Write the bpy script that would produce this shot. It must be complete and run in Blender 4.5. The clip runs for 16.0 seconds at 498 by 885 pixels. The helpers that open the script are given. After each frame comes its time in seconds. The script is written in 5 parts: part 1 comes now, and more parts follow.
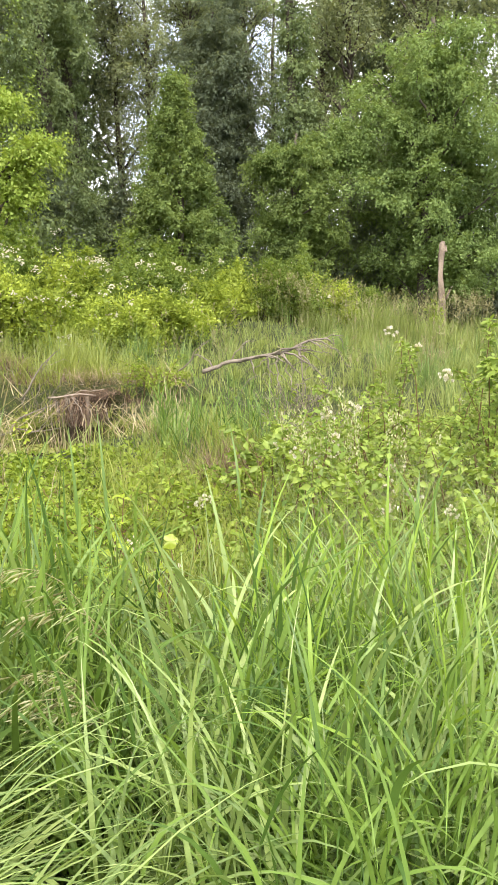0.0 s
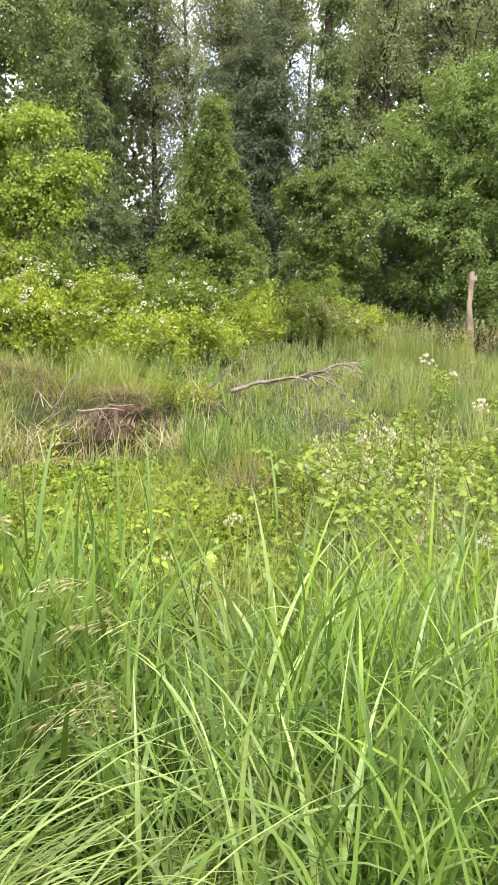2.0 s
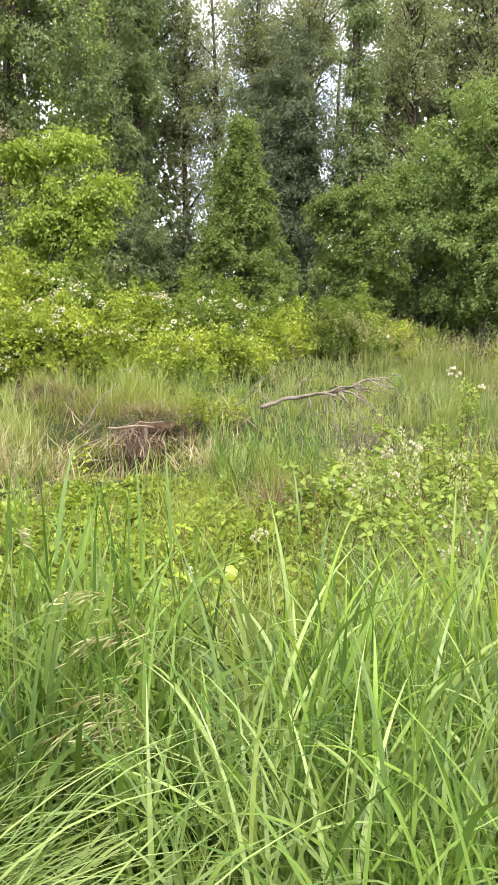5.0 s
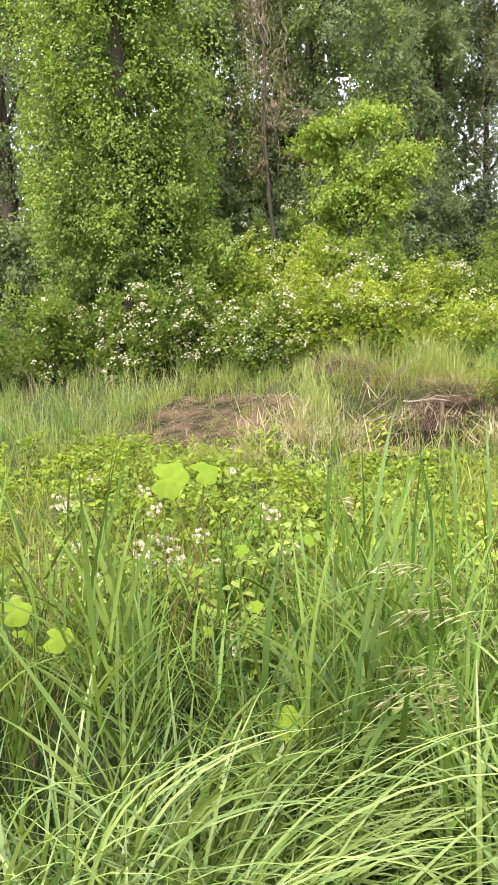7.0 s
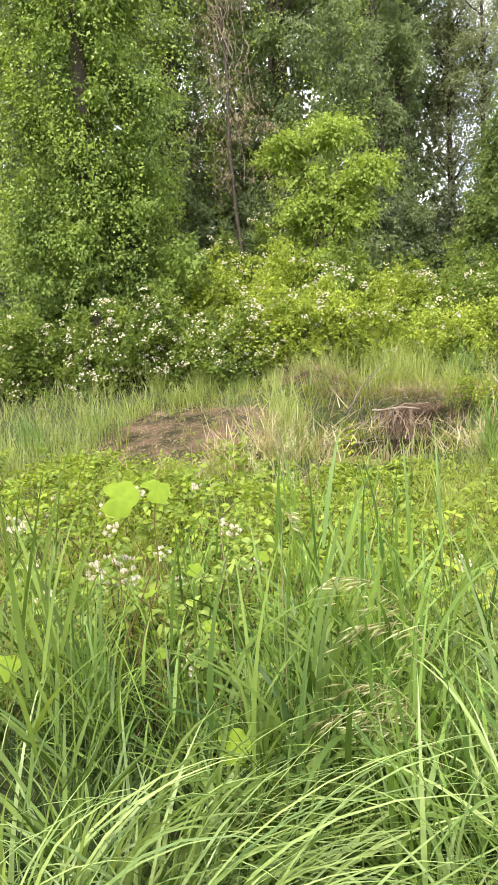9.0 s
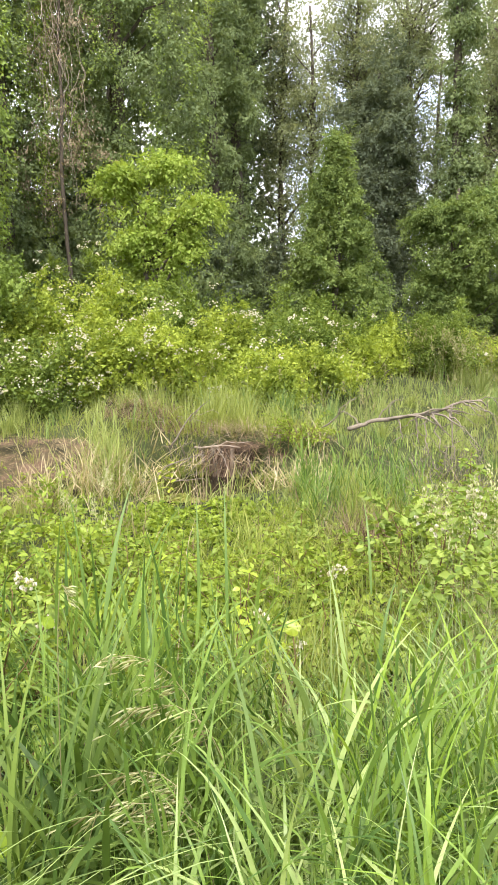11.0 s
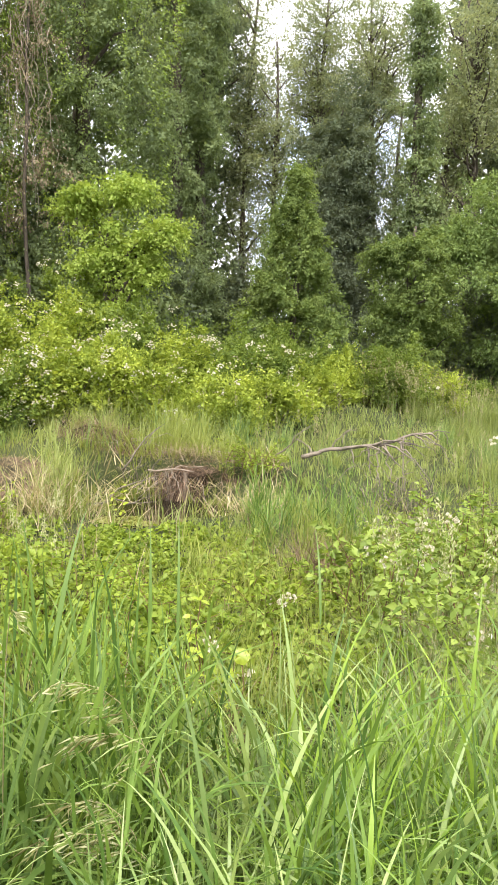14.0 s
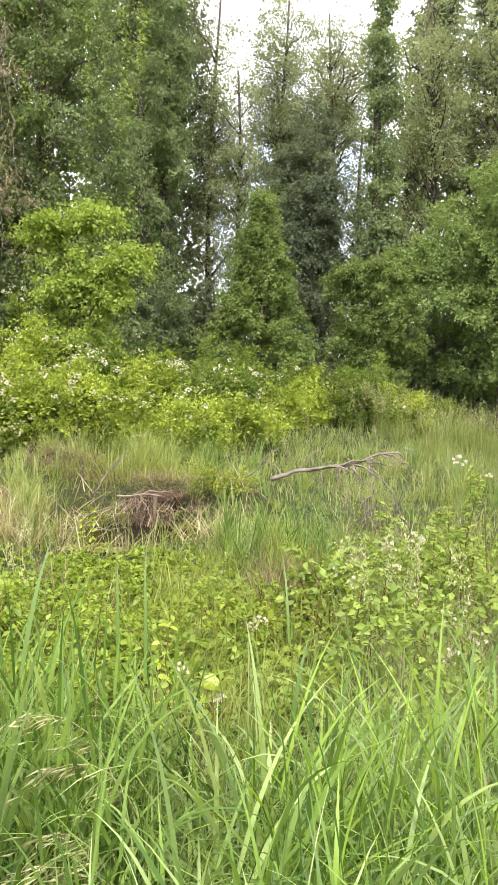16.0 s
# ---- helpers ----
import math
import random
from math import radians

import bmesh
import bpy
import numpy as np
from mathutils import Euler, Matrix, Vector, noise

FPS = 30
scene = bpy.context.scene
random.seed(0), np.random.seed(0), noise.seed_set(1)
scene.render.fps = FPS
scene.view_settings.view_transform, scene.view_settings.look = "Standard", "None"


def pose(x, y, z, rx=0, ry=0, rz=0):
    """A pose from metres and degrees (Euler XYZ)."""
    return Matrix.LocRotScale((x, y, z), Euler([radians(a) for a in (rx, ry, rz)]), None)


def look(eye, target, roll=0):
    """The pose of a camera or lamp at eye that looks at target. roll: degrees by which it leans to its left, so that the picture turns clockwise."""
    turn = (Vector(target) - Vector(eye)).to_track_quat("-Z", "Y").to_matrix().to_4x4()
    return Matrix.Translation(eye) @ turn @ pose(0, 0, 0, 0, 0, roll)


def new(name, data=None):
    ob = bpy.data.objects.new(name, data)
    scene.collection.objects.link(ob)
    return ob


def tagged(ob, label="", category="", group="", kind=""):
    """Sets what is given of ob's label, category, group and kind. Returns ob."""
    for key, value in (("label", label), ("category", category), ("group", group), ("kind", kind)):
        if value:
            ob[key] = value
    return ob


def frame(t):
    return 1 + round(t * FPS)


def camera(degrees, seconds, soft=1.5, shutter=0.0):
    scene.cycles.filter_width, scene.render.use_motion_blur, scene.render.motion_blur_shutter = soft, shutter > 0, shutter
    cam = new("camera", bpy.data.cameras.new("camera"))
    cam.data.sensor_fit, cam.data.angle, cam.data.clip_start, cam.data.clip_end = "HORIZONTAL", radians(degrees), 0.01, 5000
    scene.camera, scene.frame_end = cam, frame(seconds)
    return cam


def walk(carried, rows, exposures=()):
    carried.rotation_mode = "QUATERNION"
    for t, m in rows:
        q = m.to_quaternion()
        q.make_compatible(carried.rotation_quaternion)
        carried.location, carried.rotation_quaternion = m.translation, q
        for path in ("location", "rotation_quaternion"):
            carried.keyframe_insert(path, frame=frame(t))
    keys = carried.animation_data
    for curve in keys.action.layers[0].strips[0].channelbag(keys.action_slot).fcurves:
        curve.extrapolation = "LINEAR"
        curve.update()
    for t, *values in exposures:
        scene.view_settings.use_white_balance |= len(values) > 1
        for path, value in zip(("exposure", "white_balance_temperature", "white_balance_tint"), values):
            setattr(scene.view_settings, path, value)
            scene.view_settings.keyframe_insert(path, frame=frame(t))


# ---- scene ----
cam = camera(36.7, 16.0, soft=1.5)
EYE, TILT, LEAN = 1.85, -13.0, 1.5
ROWS = [
    (0, 0.000, 0.000, 0.000, 0.00, 0.00, 0.00),
    (0.5, -0.012, -0.005, 0.000, 0.27, 0.15, -0.37),
    (1, -0.033, -0.015, 0.006, 0.68, 0.41, -0.94),
    (1.5, -0.067, -0.031, 0.003, 1.06, 0.87, -1.73),
    (2, -0.083, -0.030, -0.001, 1.41, 1.52, -2.48),
    (2.5, -0.080, -0.031, 0.000, 1.85, 2.30, -2.79),
    (3, -0.079, -0.024, 0.003, 2.24, 2.92, -2.79),
    (3.2, -0.075, -0.023, 0.006, 2.41, 3.09, -2.73),
    (5.3, -0.038, -0.023, -0.016, 4.79, 2.53, -1.84),
    (5.5, -0.047, -0.024, -0.018, 6.25, 2.23, -2.14),
    (6, -0.067, -0.024, -0.027, 14.49, 0.81, -3.33),
    (6.5, -0.109, -0.040, -0.026, 22.33, -0.29, -3.87),
    (7, -0.131, -0.040, -0.022, 25.57, -0.44, -3.93),
    (7.5, -0.100, -0.045, -0.016, 25.61, -0.07, -3.23),
    (8, -0.079, -0.022, -0.026, 25.30, 0.19, -2.25),
    (8.2, -0.076, -0.022, -0.026, 25.19, 0.28, -1.99),
    (10.3, -0.014, 0.131, 0.097, 16.56, 1.86, -4.19),
    (10.5, -0.002, 0.115, 0.110, 14.67, 2.28, -4.27),
    (11, 0.038, 0.110, 0.116, 11.05, 3.28, -3.62),
    (11.5, 0.041, 0.111, 0.111, 9.57, 3.57, -3.19),
    (12, 0.025, 0.121, 0.098, 9.36, 3.45, -3.03),
    (12.5, 0.011, 0.111, 0.100, 9.22, 3.53, -3.51),
    (13, 0.024, 0.104, 0.106, 8.91, 3.89, -4.24),
    (13.5, 0.030, 0.084, 0.127, 8.24, 4.58, -4.84),
    (14, 0.033, 0.075, 0.131, 7.36, 5.40, -5.32),
    (14.5, 0.040, 0.068, 0.134, 6.61, 6.04, -5.28),
    (15, 0.042, 0.067, 0.135, 6.02, 6.54, -4.88),
    (15.5, 0.049, 0.057, 0.138, 5.61, 6.93, -4.30),
    (16, 0.059, 0.042, 0.141, 5.27, 7.24, -3.78),
]
EXPOSURE = 1.05
walk(cam, [(t, pose(0, 0, EYE, TILT, LEAN, 0) @ pose(x, y, z, 90 + pitch, roll, yaw)) for t, x, y, z, yaw, pitch, roll in ROWS],
     exposures=[(0.0, EXPOSURE, 6250, 17), (5.6, EXPOSURE, 6250, 17), (6.8, EXPOSURE + 0.09, 6250, 17), (10.5, EXPOSURE + 0.08, 6250, 17), (12.2, EXPOSURE, 6250, 17), (16.0, EXPOSURE, 6250, 17)])

# ---- light: a bright, thinly clouded sky and a veiled sun ----
SUN_UP, SUN_ROUND = 58.0, 178.0
world = bpy.data.worlds.new("sky")
scene.world = world
world.use_nodes = True
wn, wl = world.node_tree.nodes, world.node_tree.links
wn.clear()
sky = wn.new("ShaderNodeTexSky")
sky.sky_type, sky.sun_disc = "NISHITA", False
sky.sun_elevation, sky.sun_rotation = radians(SUN_UP), radians(SUN_ROUND)
sky_gain = wn.new("ShaderNodeVectorMath")
sky_gain.operation = "SCALE"
sky_gain.inputs["Scale"].default_value = 0.12
cloud_at = wn.new("ShaderNodeTexCoord")
cloud = wn.new("ShaderNodeTexNoise")
cloud.inputs["Scale"].default_value, cloud.inputs["Detail"].default_value = 3.0, 5.0
cloud_ramp = wn.new("ShaderNodeMapRange")
cloud_ramp.inputs["From Min"].default_value, cloud_ramp.inputs["From Max"].default_value = 0.36, 0.5
cloud_ramp.inputs["To Min"].default_value = 0.25
cloud_mix = wn.new("ShaderNodeMix")
cloud_mix.data_type = "RGBA"
cloud_mix.inputs["B"].default_value = (0.92, 0.93, 0.93, 1)
sky_out, sky_bg = wn.new("ShaderNodeOutputWorld"), wn.new("ShaderNodeBackground")
wl.new(sky.outputs[0], sky_gain.inputs[0])
wl.new(cloud_at.outputs["Generated"], cloud.inputs["Vector"])
wl.new(cloud.outputs["Fac"], cloud_ramp.inputs["Value"])
wl.new(cloud_ramp.outputs[0], cloud_mix.inputs["Factor"])
wl.new(sky_gain.outputs[0], cloud_mix.inputs["A"])
wl.new(cloud_mix.outputs["Result"], sky_bg.inputs["Color"])
wl.new(sky_bg.outputs[0], sky_out.inputs[0])
sky_bg.inputs["Strength"].default_value = 1.3
sun = new("sun", bpy.data.lights.new("sun", "SUN"))
sun.data.energy, sun.data.angle, sun.data.color = 3.1, radians(10), (1.0, 0.93, 0.78)
sun.matrix_world = look((0, 0, 30), Vector((0, 0, 30)) - Vector((math.sin(radians(SUN_ROUND)) * math.cos(radians(SUN_UP)), math.cos(radians(SUN_ROUND)) * math.cos(radians(SUN_UP)), math.sin(radians(SUN_UP)))))


# ---- materials ----
def nodes_of(name):
    m = bpy.data.materials.new(name)
    m.use_nodes = True
    n, l = m.node_tree.nodes, m.node_tree.links
    n.clear()
    return m, n, l


def spread(n, l, low, high, scale, island=True, patch=0.45, stops=None):
    """A colour that varies from piece to piece and in patches of the given size (1 / scale metres)."""
    geo = n.new("ShaderNodeNewGeometry")
    noise_tex = n.new("ShaderNodeTexNoise")
    noise_tex.inputs["Scale"].default_value, noise_tex.inputs["Detail"].default_value = scale, 3.0
    l.new(geo.outputs["Position"], noise_tex.inputs["Vector"])
    mix = n.new("ShaderNodeMix")
    mix.inputs["Factor"].default_value = patch
    if island:
        l.new(geo.outputs["Random Per Island"], mix.inputs["A"])
    else:
        fine = n.new("ShaderNodeTexNoise")
        fine.inputs["Scale"].default_value, fine.inputs["Detail"].default_value = scale * 12, 4.0
        l.new(geo.outputs["Position"], fine.inputs["Vector"])
        l.new(fine.outputs["Fac"], mix.inputs["A"])
    stretch = n.new("ShaderNodeMapRange")
    stretch.inputs["From Min"].default_value, stretch.inputs["From Max"].default_value = 0.3, 0.7
    l.new(noise_tex.outputs["Fac"], stretch.inputs["Value"])
    l.new(stretch.outputs[0], mix.inputs["B"])
    ramp = n.new("ShaderNodeValToRGB")
    ramp.color_ramp.elements[0].color, ramp.color_ramp.elements[1].color = (*low, 1), (*high, 1)
    for at, colour in stops or ():
        ramp.color_ramp.elements.new(at).color = (*colour, 1)
    l.new(mix.outputs[0], ramp.inputs["Fac"])
    return ramp.outputs["Color"], geo, noise_tex


def leaf_material(name, low, high, scale=0.8, through_light=0.4, gloss=0.06, rough=0.45, stops=None, patch=0.45):
    """Thin green leaf: diffuse, light coming through it, and a waxy gloss."""
    m, n, l = nodes_of(name)
    colour, geo, _ = spread(n, l, low, high, scale, stops=stops, patch=patch)
    diffuse, lucent, glossy = n.new("ShaderNodeBsdfDiffuse"), n.new("ShaderNodeBsdfTranslucent"), n.new("ShaderNodeBsdfGlossy")
    warm = n.new("ShaderNodeMix")
    warm.data_type, warm.blend_type = "RGBA", "MULTIPLY"
    warm.inputs["Factor"].default_value = 1.0
    warm.inputs["B"].default_value = (1.24, 1.14, 0.62, 1)
    l.new(colour, warm.inputs["A"])
    l.new(colour, diffuse.inputs["Color"])
    l.new(warm.outputs["Result"], lucent.inputs["Color"])
    glossy.inputs["Roughness"].default_value = rough
    mix1, mix2, out = n.new("ShaderNodeMixShader"), n.new("ShaderNodeMixShader"), n.new("ShaderNodeOutputMaterial")
    mix1.inputs[0].default_value, mix2.inputs[0].default_value = through_light, gloss
    l.new(diffuse.outputs[0], mix1.inputs[1])
    l.new(lucent.outputs[0], mix1.inputs[2])
    l.new(mix1.outputs[0], mix2.inputs[1])
    l.new(glossy.outputs[0], mix2.inputs[2])
    l.new(mix2.outputs[0], out.inputs[0])
    return m


def solid_material(name, low, high, scale=3.0, rough=0.85, bump=0.4, island=False, stops=None, stretch_z=1.0):
    m, n, l = nodes_of(name)
    colour, geo, tex = spread(n, l, low, high, scale, island=island, stops=stops)
    bsdf, out, b, fine = n.new("ShaderNodeBsdfPrincipled"), n.new("ShaderNodeOutputMaterial"), n.new("ShaderNodeBump"), n.new("ShaderNodeTexNoise")
    squash = n.new("ShaderNodeMapping")
    squash.inputs["Scale"].default_value = (1, 1, stretch_z)
    l.new(geo.outputs["Position"], squash.inputs["Vector"])
    fine.inputs["Scale"].default_value, fine.inputs["Detail"].default_value = scale * 15, 6.0
    l.new(squash.outputs[0], fine.inputs["Vector"])
    l.new(fine.outputs["Fac"], b.inputs["Height"])
    b.inputs["Strength"].default_value, b.inputs["Distance"].default_value = bump, 0.02
    l.new(colour, bsdf.inputs["Base Color"])
    bsdf.inputs["Roughness"].default_value = rough
    bsdf.inputs["Specular IOR Level"].default_value = 0.12
    l.new(b.outputs[0], bsdf.inputs["Normal"])
    l.new(bsdf.outputs[0], out.inputs[0])
    return m


def water_material():
    m, n, l = nodes_of("pond water")
    bsdf, out, b, tex, geo = (n.new(k) for k in ("ShaderNodeBsdfPrincipled", "ShaderNodeOutputMaterial", "ShaderNodeBump", "ShaderNodeTexNoise", "ShaderNodeNewGeometry"))
    bsdf.inputs["Base Color"].default_value = (0.018, 0.015, 0.009, 1)
    bsdf.inputs["Roughness"].default_value, bsdf.inputs["IOR"].default_value = 0.06, 1.33
    tex.inputs["Scale"].default_value = 9.0
    l.new(geo.outputs["Position"], tex.inputs["Vector"])
    l.new(tex.outputs["Fac"], b.inputs["Height"])
    b.inputs["Strength"].default_value, b.inputs["Distance"].default_value = 0.03, 0.02
    l.new(b.outputs[0], bsdf.inputs["Normal"])
    l.new(bsdf.outputs[0], out.inputs[0])
    return m


M_GRASS = leaf_material("tall grass", (0.035, 0.095, 0.014), (0.27, 0.405, 0.075), 2.0, 0.36, 0.03, 0.55, patch=0.3)
M_REED = leaf_material("mature reed leaves", (0.035, 0.08, 0.012), (0.22, 0.31, 0.06), 2.0, 0.34, 0.02, 0.55, patch=0.3)
# Much darker than the other grass: the shade between the reeds is painted in.
M_UNDER = leaf_material("low grass with painted shade", (0.014, 0.034, 0.008), (0.085, 0.14, 0.03), 1.6, 0.3, 0.02, 0.55)
M_PALE = leaf_material("pale grass", (0.085, 0.15, 0.035), (0.37, 0.45, 0.15), 1.6, 0.36, 0.045, 0.48, patch=0.3)
M_DROOP = leaf_material("drooping grass", (0.075, 0.155, 0.032), (0.42, 0.53, 0.17), 1.4, 0.36, 0.05, 0.52, patch=0.25)
M_BANK = leaf_material("bank grass", (0.12, 0.18, 0.025), (0.4, 0.45, 0.1), 1.2, 0.42, 0.02, 0.5, patch=0.45, stops=((0.93, (0.38, 0.42, 0.1)), (0.97, (0.5, 0.42, 0.24))))
M_MEADOW = leaf_material("meadow grass", (0.15, 0.21, 0.055), (0.46, 0.52, 0.17), 0.6, 0.42, 0.02, 0.5, patch=0.45)
M_SEDGE = leaf_material("dark meadow sedge", (0.1, 0.18, 0.05), (0.3, 0.42, 0.13), 0.5, 0.4, 0.02, 0.5, patch=0.6)
M_STRAW = leaf_material("dry straw", (0.15, 0.115, 0.065), (0.52, 0.44, 0.29), 1.5, 0.3, 0.0, 0.5, patch=0.2)
M_SEED = leaf_material("seed heads", (0.2, 0.2, 0.08), (0.42, 0.38, 0.2), 1.0, 0.3, 0.03, 0.6)
# Greyed and lifted: haze over the distant ivy is mixed into the leaf colour.
M_IVY = leaf_material("ivy leaves", (0.14, 0.188, 0.105), (0.305, 0.385, 0.172), 0.7, 0.46, 0.0, 0.6)
# Brighter copy of the ivy: sunlight is painted into the leaf colour.
M_IVYLIT = leaf_material("ivy leaves in a sunlit tone", (0.06, 0.105, 0.032), (0.31, 0.42, 0.09), 0.9, 0.4, 0.01, 0.5, patch=0.6)
# Forest haze is painted into these two: low contrast, greyed, paler leaves.
M_DARK = leaf_material("haze-greyed forest leaves", (0.125, 0.155, 0.11), (0.21, 0.26, 0.168), 0.5, 0.5, 0.0, 0.6)
M_SPARSE = leaf_material("haze-greyed thin canopy leaves", (0.19, 0.225, 0.135), (0.37, 0.425, 0.24), 0.6, 0.5, 0.0, 0.6)
M_TREE = leaf_material("broad tree leaves", (0.11, 0.17, 0.06), (0.31, 0.415, 0.145), 0.7, 0.44, 0.0, 0.6)
M_BRIGHT = leaf_material("bright maple leaves", (0.2, 0.3, 0.045), (0.43, 0.53, 0.13), 1.0, 0.45, 0.01, 0.5, patch=0.3)
M_BUSH = leaf_material("shrub leaves", (0.055, 0.105, 0.018), (0.29, 0.38, 0.07), 1.6, 0.4, 0.02, 0.5, patch=0.5)
# Lime shrub leaves, brightened so that sunlight on them is in the colour.
M_BUSHLIT = leaf_material("lime shrub leaves in a lit tone", (0.11, 0.18, 0.02), (0.52, 0.61, 0.1), 1.6, 0.44, 0.02, 0.5, patch=0.5)
M_BRAMBLE = leaf_material("bramble leaves", (0.1, 0.175, 0.025), (0.37, 0.47, 0.095), 2.5, 0.42, 0.02, 0.5, patch=0.35)
M_LIME = leaf_material("lime ground leaves", (0.085, 0.155, 0.018), (0.37, 0.47, 0.06), 2.5, 0.42, 0.02, 0.5, patch=0.4)
M_YELLOW = leaf_material("yellow-green leaves", (0.27, 0.37, 0.03), (0.45, 0.54, 0.06), 3.0, 0.45, 0.04, 0.4)
M_DUCKWEED = leaf_material("duckweed", (0.16, 0.18, 0.04), (0.34, 0.34, 0.08), 4.0, 0.1, 0.03, 0.5)
M_PETAL = leaf_material("white petals", (0.55, 0.52, 0.42), (0.8, 0.78, 0.7), 2.0, 0.3, 0.02, 0.6)
M_CANE = solid_material("reddish-green canes", (0.1, 0.09, 0.03), (0.22, 0.13, 0.06), 5.0, 0.6, 0.3)
M_PALEWOOD = solid_material("bleached sticks", (0.25, 0.2, 0.15), (0.5, 0.42, 0.33), 6.0, 0.85, 0.5)
# Lit tone for the hanging vines; their highlights are in the colour.
M_VINELIT = leaf_material("lit ivy leaves", (0.13, 0.21, 0.035), (0.36, 0.47, 0.085), 1.0, 0.42, 0.03, 0.45)
M_ROUND = leaf_material("round vine leaves", (0.14, 0.23, 0.025), (0.29, 0.39, 0.05), 25.0, 0.42, 0.0, 0.5)
M_WITHERED = leaf_material("withered leaves", (0.17, 0.14, 0.09), (0.38, 0.31, 0.2), 1.5, 0.3, 0.02, 0.6)
M_YOUNG = leaf_material("young tree leaves", (0.1, 0.155, 0.045), (0.26, 0.34, 0.1), 0.9, 0.42, 0.01, 0.5)
# Yellow-green young reeds, with the light on their blades painted in too.
M_GRASSLIT = leaf_material("young reed leaves in a lit tone", (0.14, 0.26, 0.025), (0.35, 0.49, 0.075), 2.0, 0.42, 0.03, 0.52, patch=0.3)
M_PALESEED = leaf_material("pale brome spikelets", (0.36, 0.38, 0.19), (0.6, 0.6, 0.37), 2.0, 0.35, 0.02, 0.5)
M_DRYREED = leaf_material("bleached reed leaves", (0.3, 0.24, 0.13), (0.66, 0.58, 0.38), 2.0, 0.35, 0.02, 0.5, patch=0.2)
M_BARK = solid_material("grey-brown bark", (0.05, 0.042, 0.032), (0.16, 0.135, 0.105), 2.0, 0.9, 0.9, stretch_z=0.25)
M_DEADWOOD = solid_material("weathered dead wood", (0.07, 0.05, 0.035), (0.46, 0.37, 0.28), 4.0, 0.85, 1.0, stretch_z=0.15)
M_TWIG = solid_material("weathered twigs", (0.08, 0.065, 0.05), (0.36, 0.31, 0.24), 6.0, 0.85, 0.6)
M_MUD = solid_material("wet brown mud", (0.018, 0.014, 0.009), (0.26, 0.18, 0.12), 3.2, 0.8, 1.0, stops=((0.36, (0.035, 0.032, 0.015)), (0.48, (0.075, 0.062, 0.03)), (0.62, (0.13, 0.085, 0.056))))
M_GROUND = solid_material("marsh soil and litter", (0.02, 0.026, 0.009), (0.08, 0.095, 0.035), 1.5, 0.95, 0.9)
M_THATCH = solid_material("rotting reed thatch", (0.025, 0.018, 0.012), (0.15, 0.108, 0.07), 5.0, 0.95, 1.0)
M_ROOT = leaf_material("reddish dead roots", (0.045, 0.028, 0.02), (0.4, 0.29, 0.21), 3.0, 0.25, 0.0, 0.5, patch=0.25)
M_WATER = water_material()


# ---- geometry tools ----
rng = np.random.default_rng(7)


def smooth(v, a, b):
    k = np.clip((np.asarray(v, float) - a) / (b - a), 0, 1)
    return k * k * (3 - 2 * k)


def mud_at(x, y):
    return ((x + 4.55) / 1.25) ** 2 + ((y - 7.95) / 1.35) ** 2 + 0.25 * np.sin(3.1 * x + 1.0) * np.sin(2.7 * y) + 0.12 * np.sin(9 * x + 4 * y)


def pond_at(x, y):
    return ((x + 2.25) / 0.85) ** 2 + ((y - 8.62) / 0.72) ** 2 + 0.2 * np.sin(4 * x + 2) * np.sin(3.3 * y)


def height(x, y):
    """The lie of the land; the pond's water stands at 0."""
    x, y = np.asarray(x, float), np.asarray(y, float)
    h = 0.06 + 0.2 * (1 - smooth(y, 1.5, 5.5))
    h = h + 0.75 * smooth(y - 0.25 * x, 10.0, 15.5) * smooth(-x, -4.0, 1.0) + 0.2 * smooth(y, 14, 20)
    h = h + 0.4 * smooth(-x, 2.8, 4.5) * smooth(y, 7.4, 9.6)
    h = h + 0.4 * smooth(y, 9.0, 9.6) * (1 - smooth(y, 10.2, 13.0)) * smooth(-x, -0.4, 1.4) * (1 - smooth(-x, 3.0, 5.0))
    h = h + 0.035 * np.sin(1.7 * x + 0.6) * np.sin(1.3 * y) + 0.02 * np.sin(4.1 * x + 2.0 * y) * np.cos(3.3 * y)
    h = np.where(pond_at(x, y) < 1.8, h - 0.3 * (1 - smooth(pond_at(x, y), 0.4, 1.8)), h)
    return np.where(mud_at(x, y) < 1.7, h + (0.02 + 0.4 * smooth(y, 6.8, 9.2) - h) * (1 - smooth(mud_at(x, y), 0.7, 1.7)), h)


def wet(x, y):
    """True where no grass grows: open water and mud."""
    return (pond_at(x, y) < 1.0) | (mud_at(x, y) < 0.8) | ((np.abs(x + 2.15) < 0.55) & (np.abs(y - 9.4) < 0.5))


def straw_bank(x, y):
    """True on the bank behind the pond, where dead straw covers the ground."""
    return ((x + 2.4) / 1.5) ** 2 + ((y - 9.75) / 0.6) ** 2 + 0.25 * np.sin(5 * x) * np.sin(7 * y) < 1


def tri_mesh(name, verts, tris, smooth_shade=True):
    verts, tris = np.asarray(verts, np.float32).reshape(-1, 3), np.asarray(tris, np.int32).reshape(-1, 3)
    me = bpy.data.meshes.new(name)
    me.vertices.add(len(verts))
    me.vertices.foreach_set("co", verts.ravel())
    me.loops.add(tris.size)
    me.loops.foreach_set("vertex_index", tris.ravel())
    me.polygons.add(len(tris))
    me.polygons.foreach_set("loop_start", np.arange(0, tris.size, 3, dtype=np.int32))
    if smooth_shade:
        me.polygons.foreach_set("use_smooth", np.ones(len(tris), bool))
    me.update(calc_edges=True)
    return me


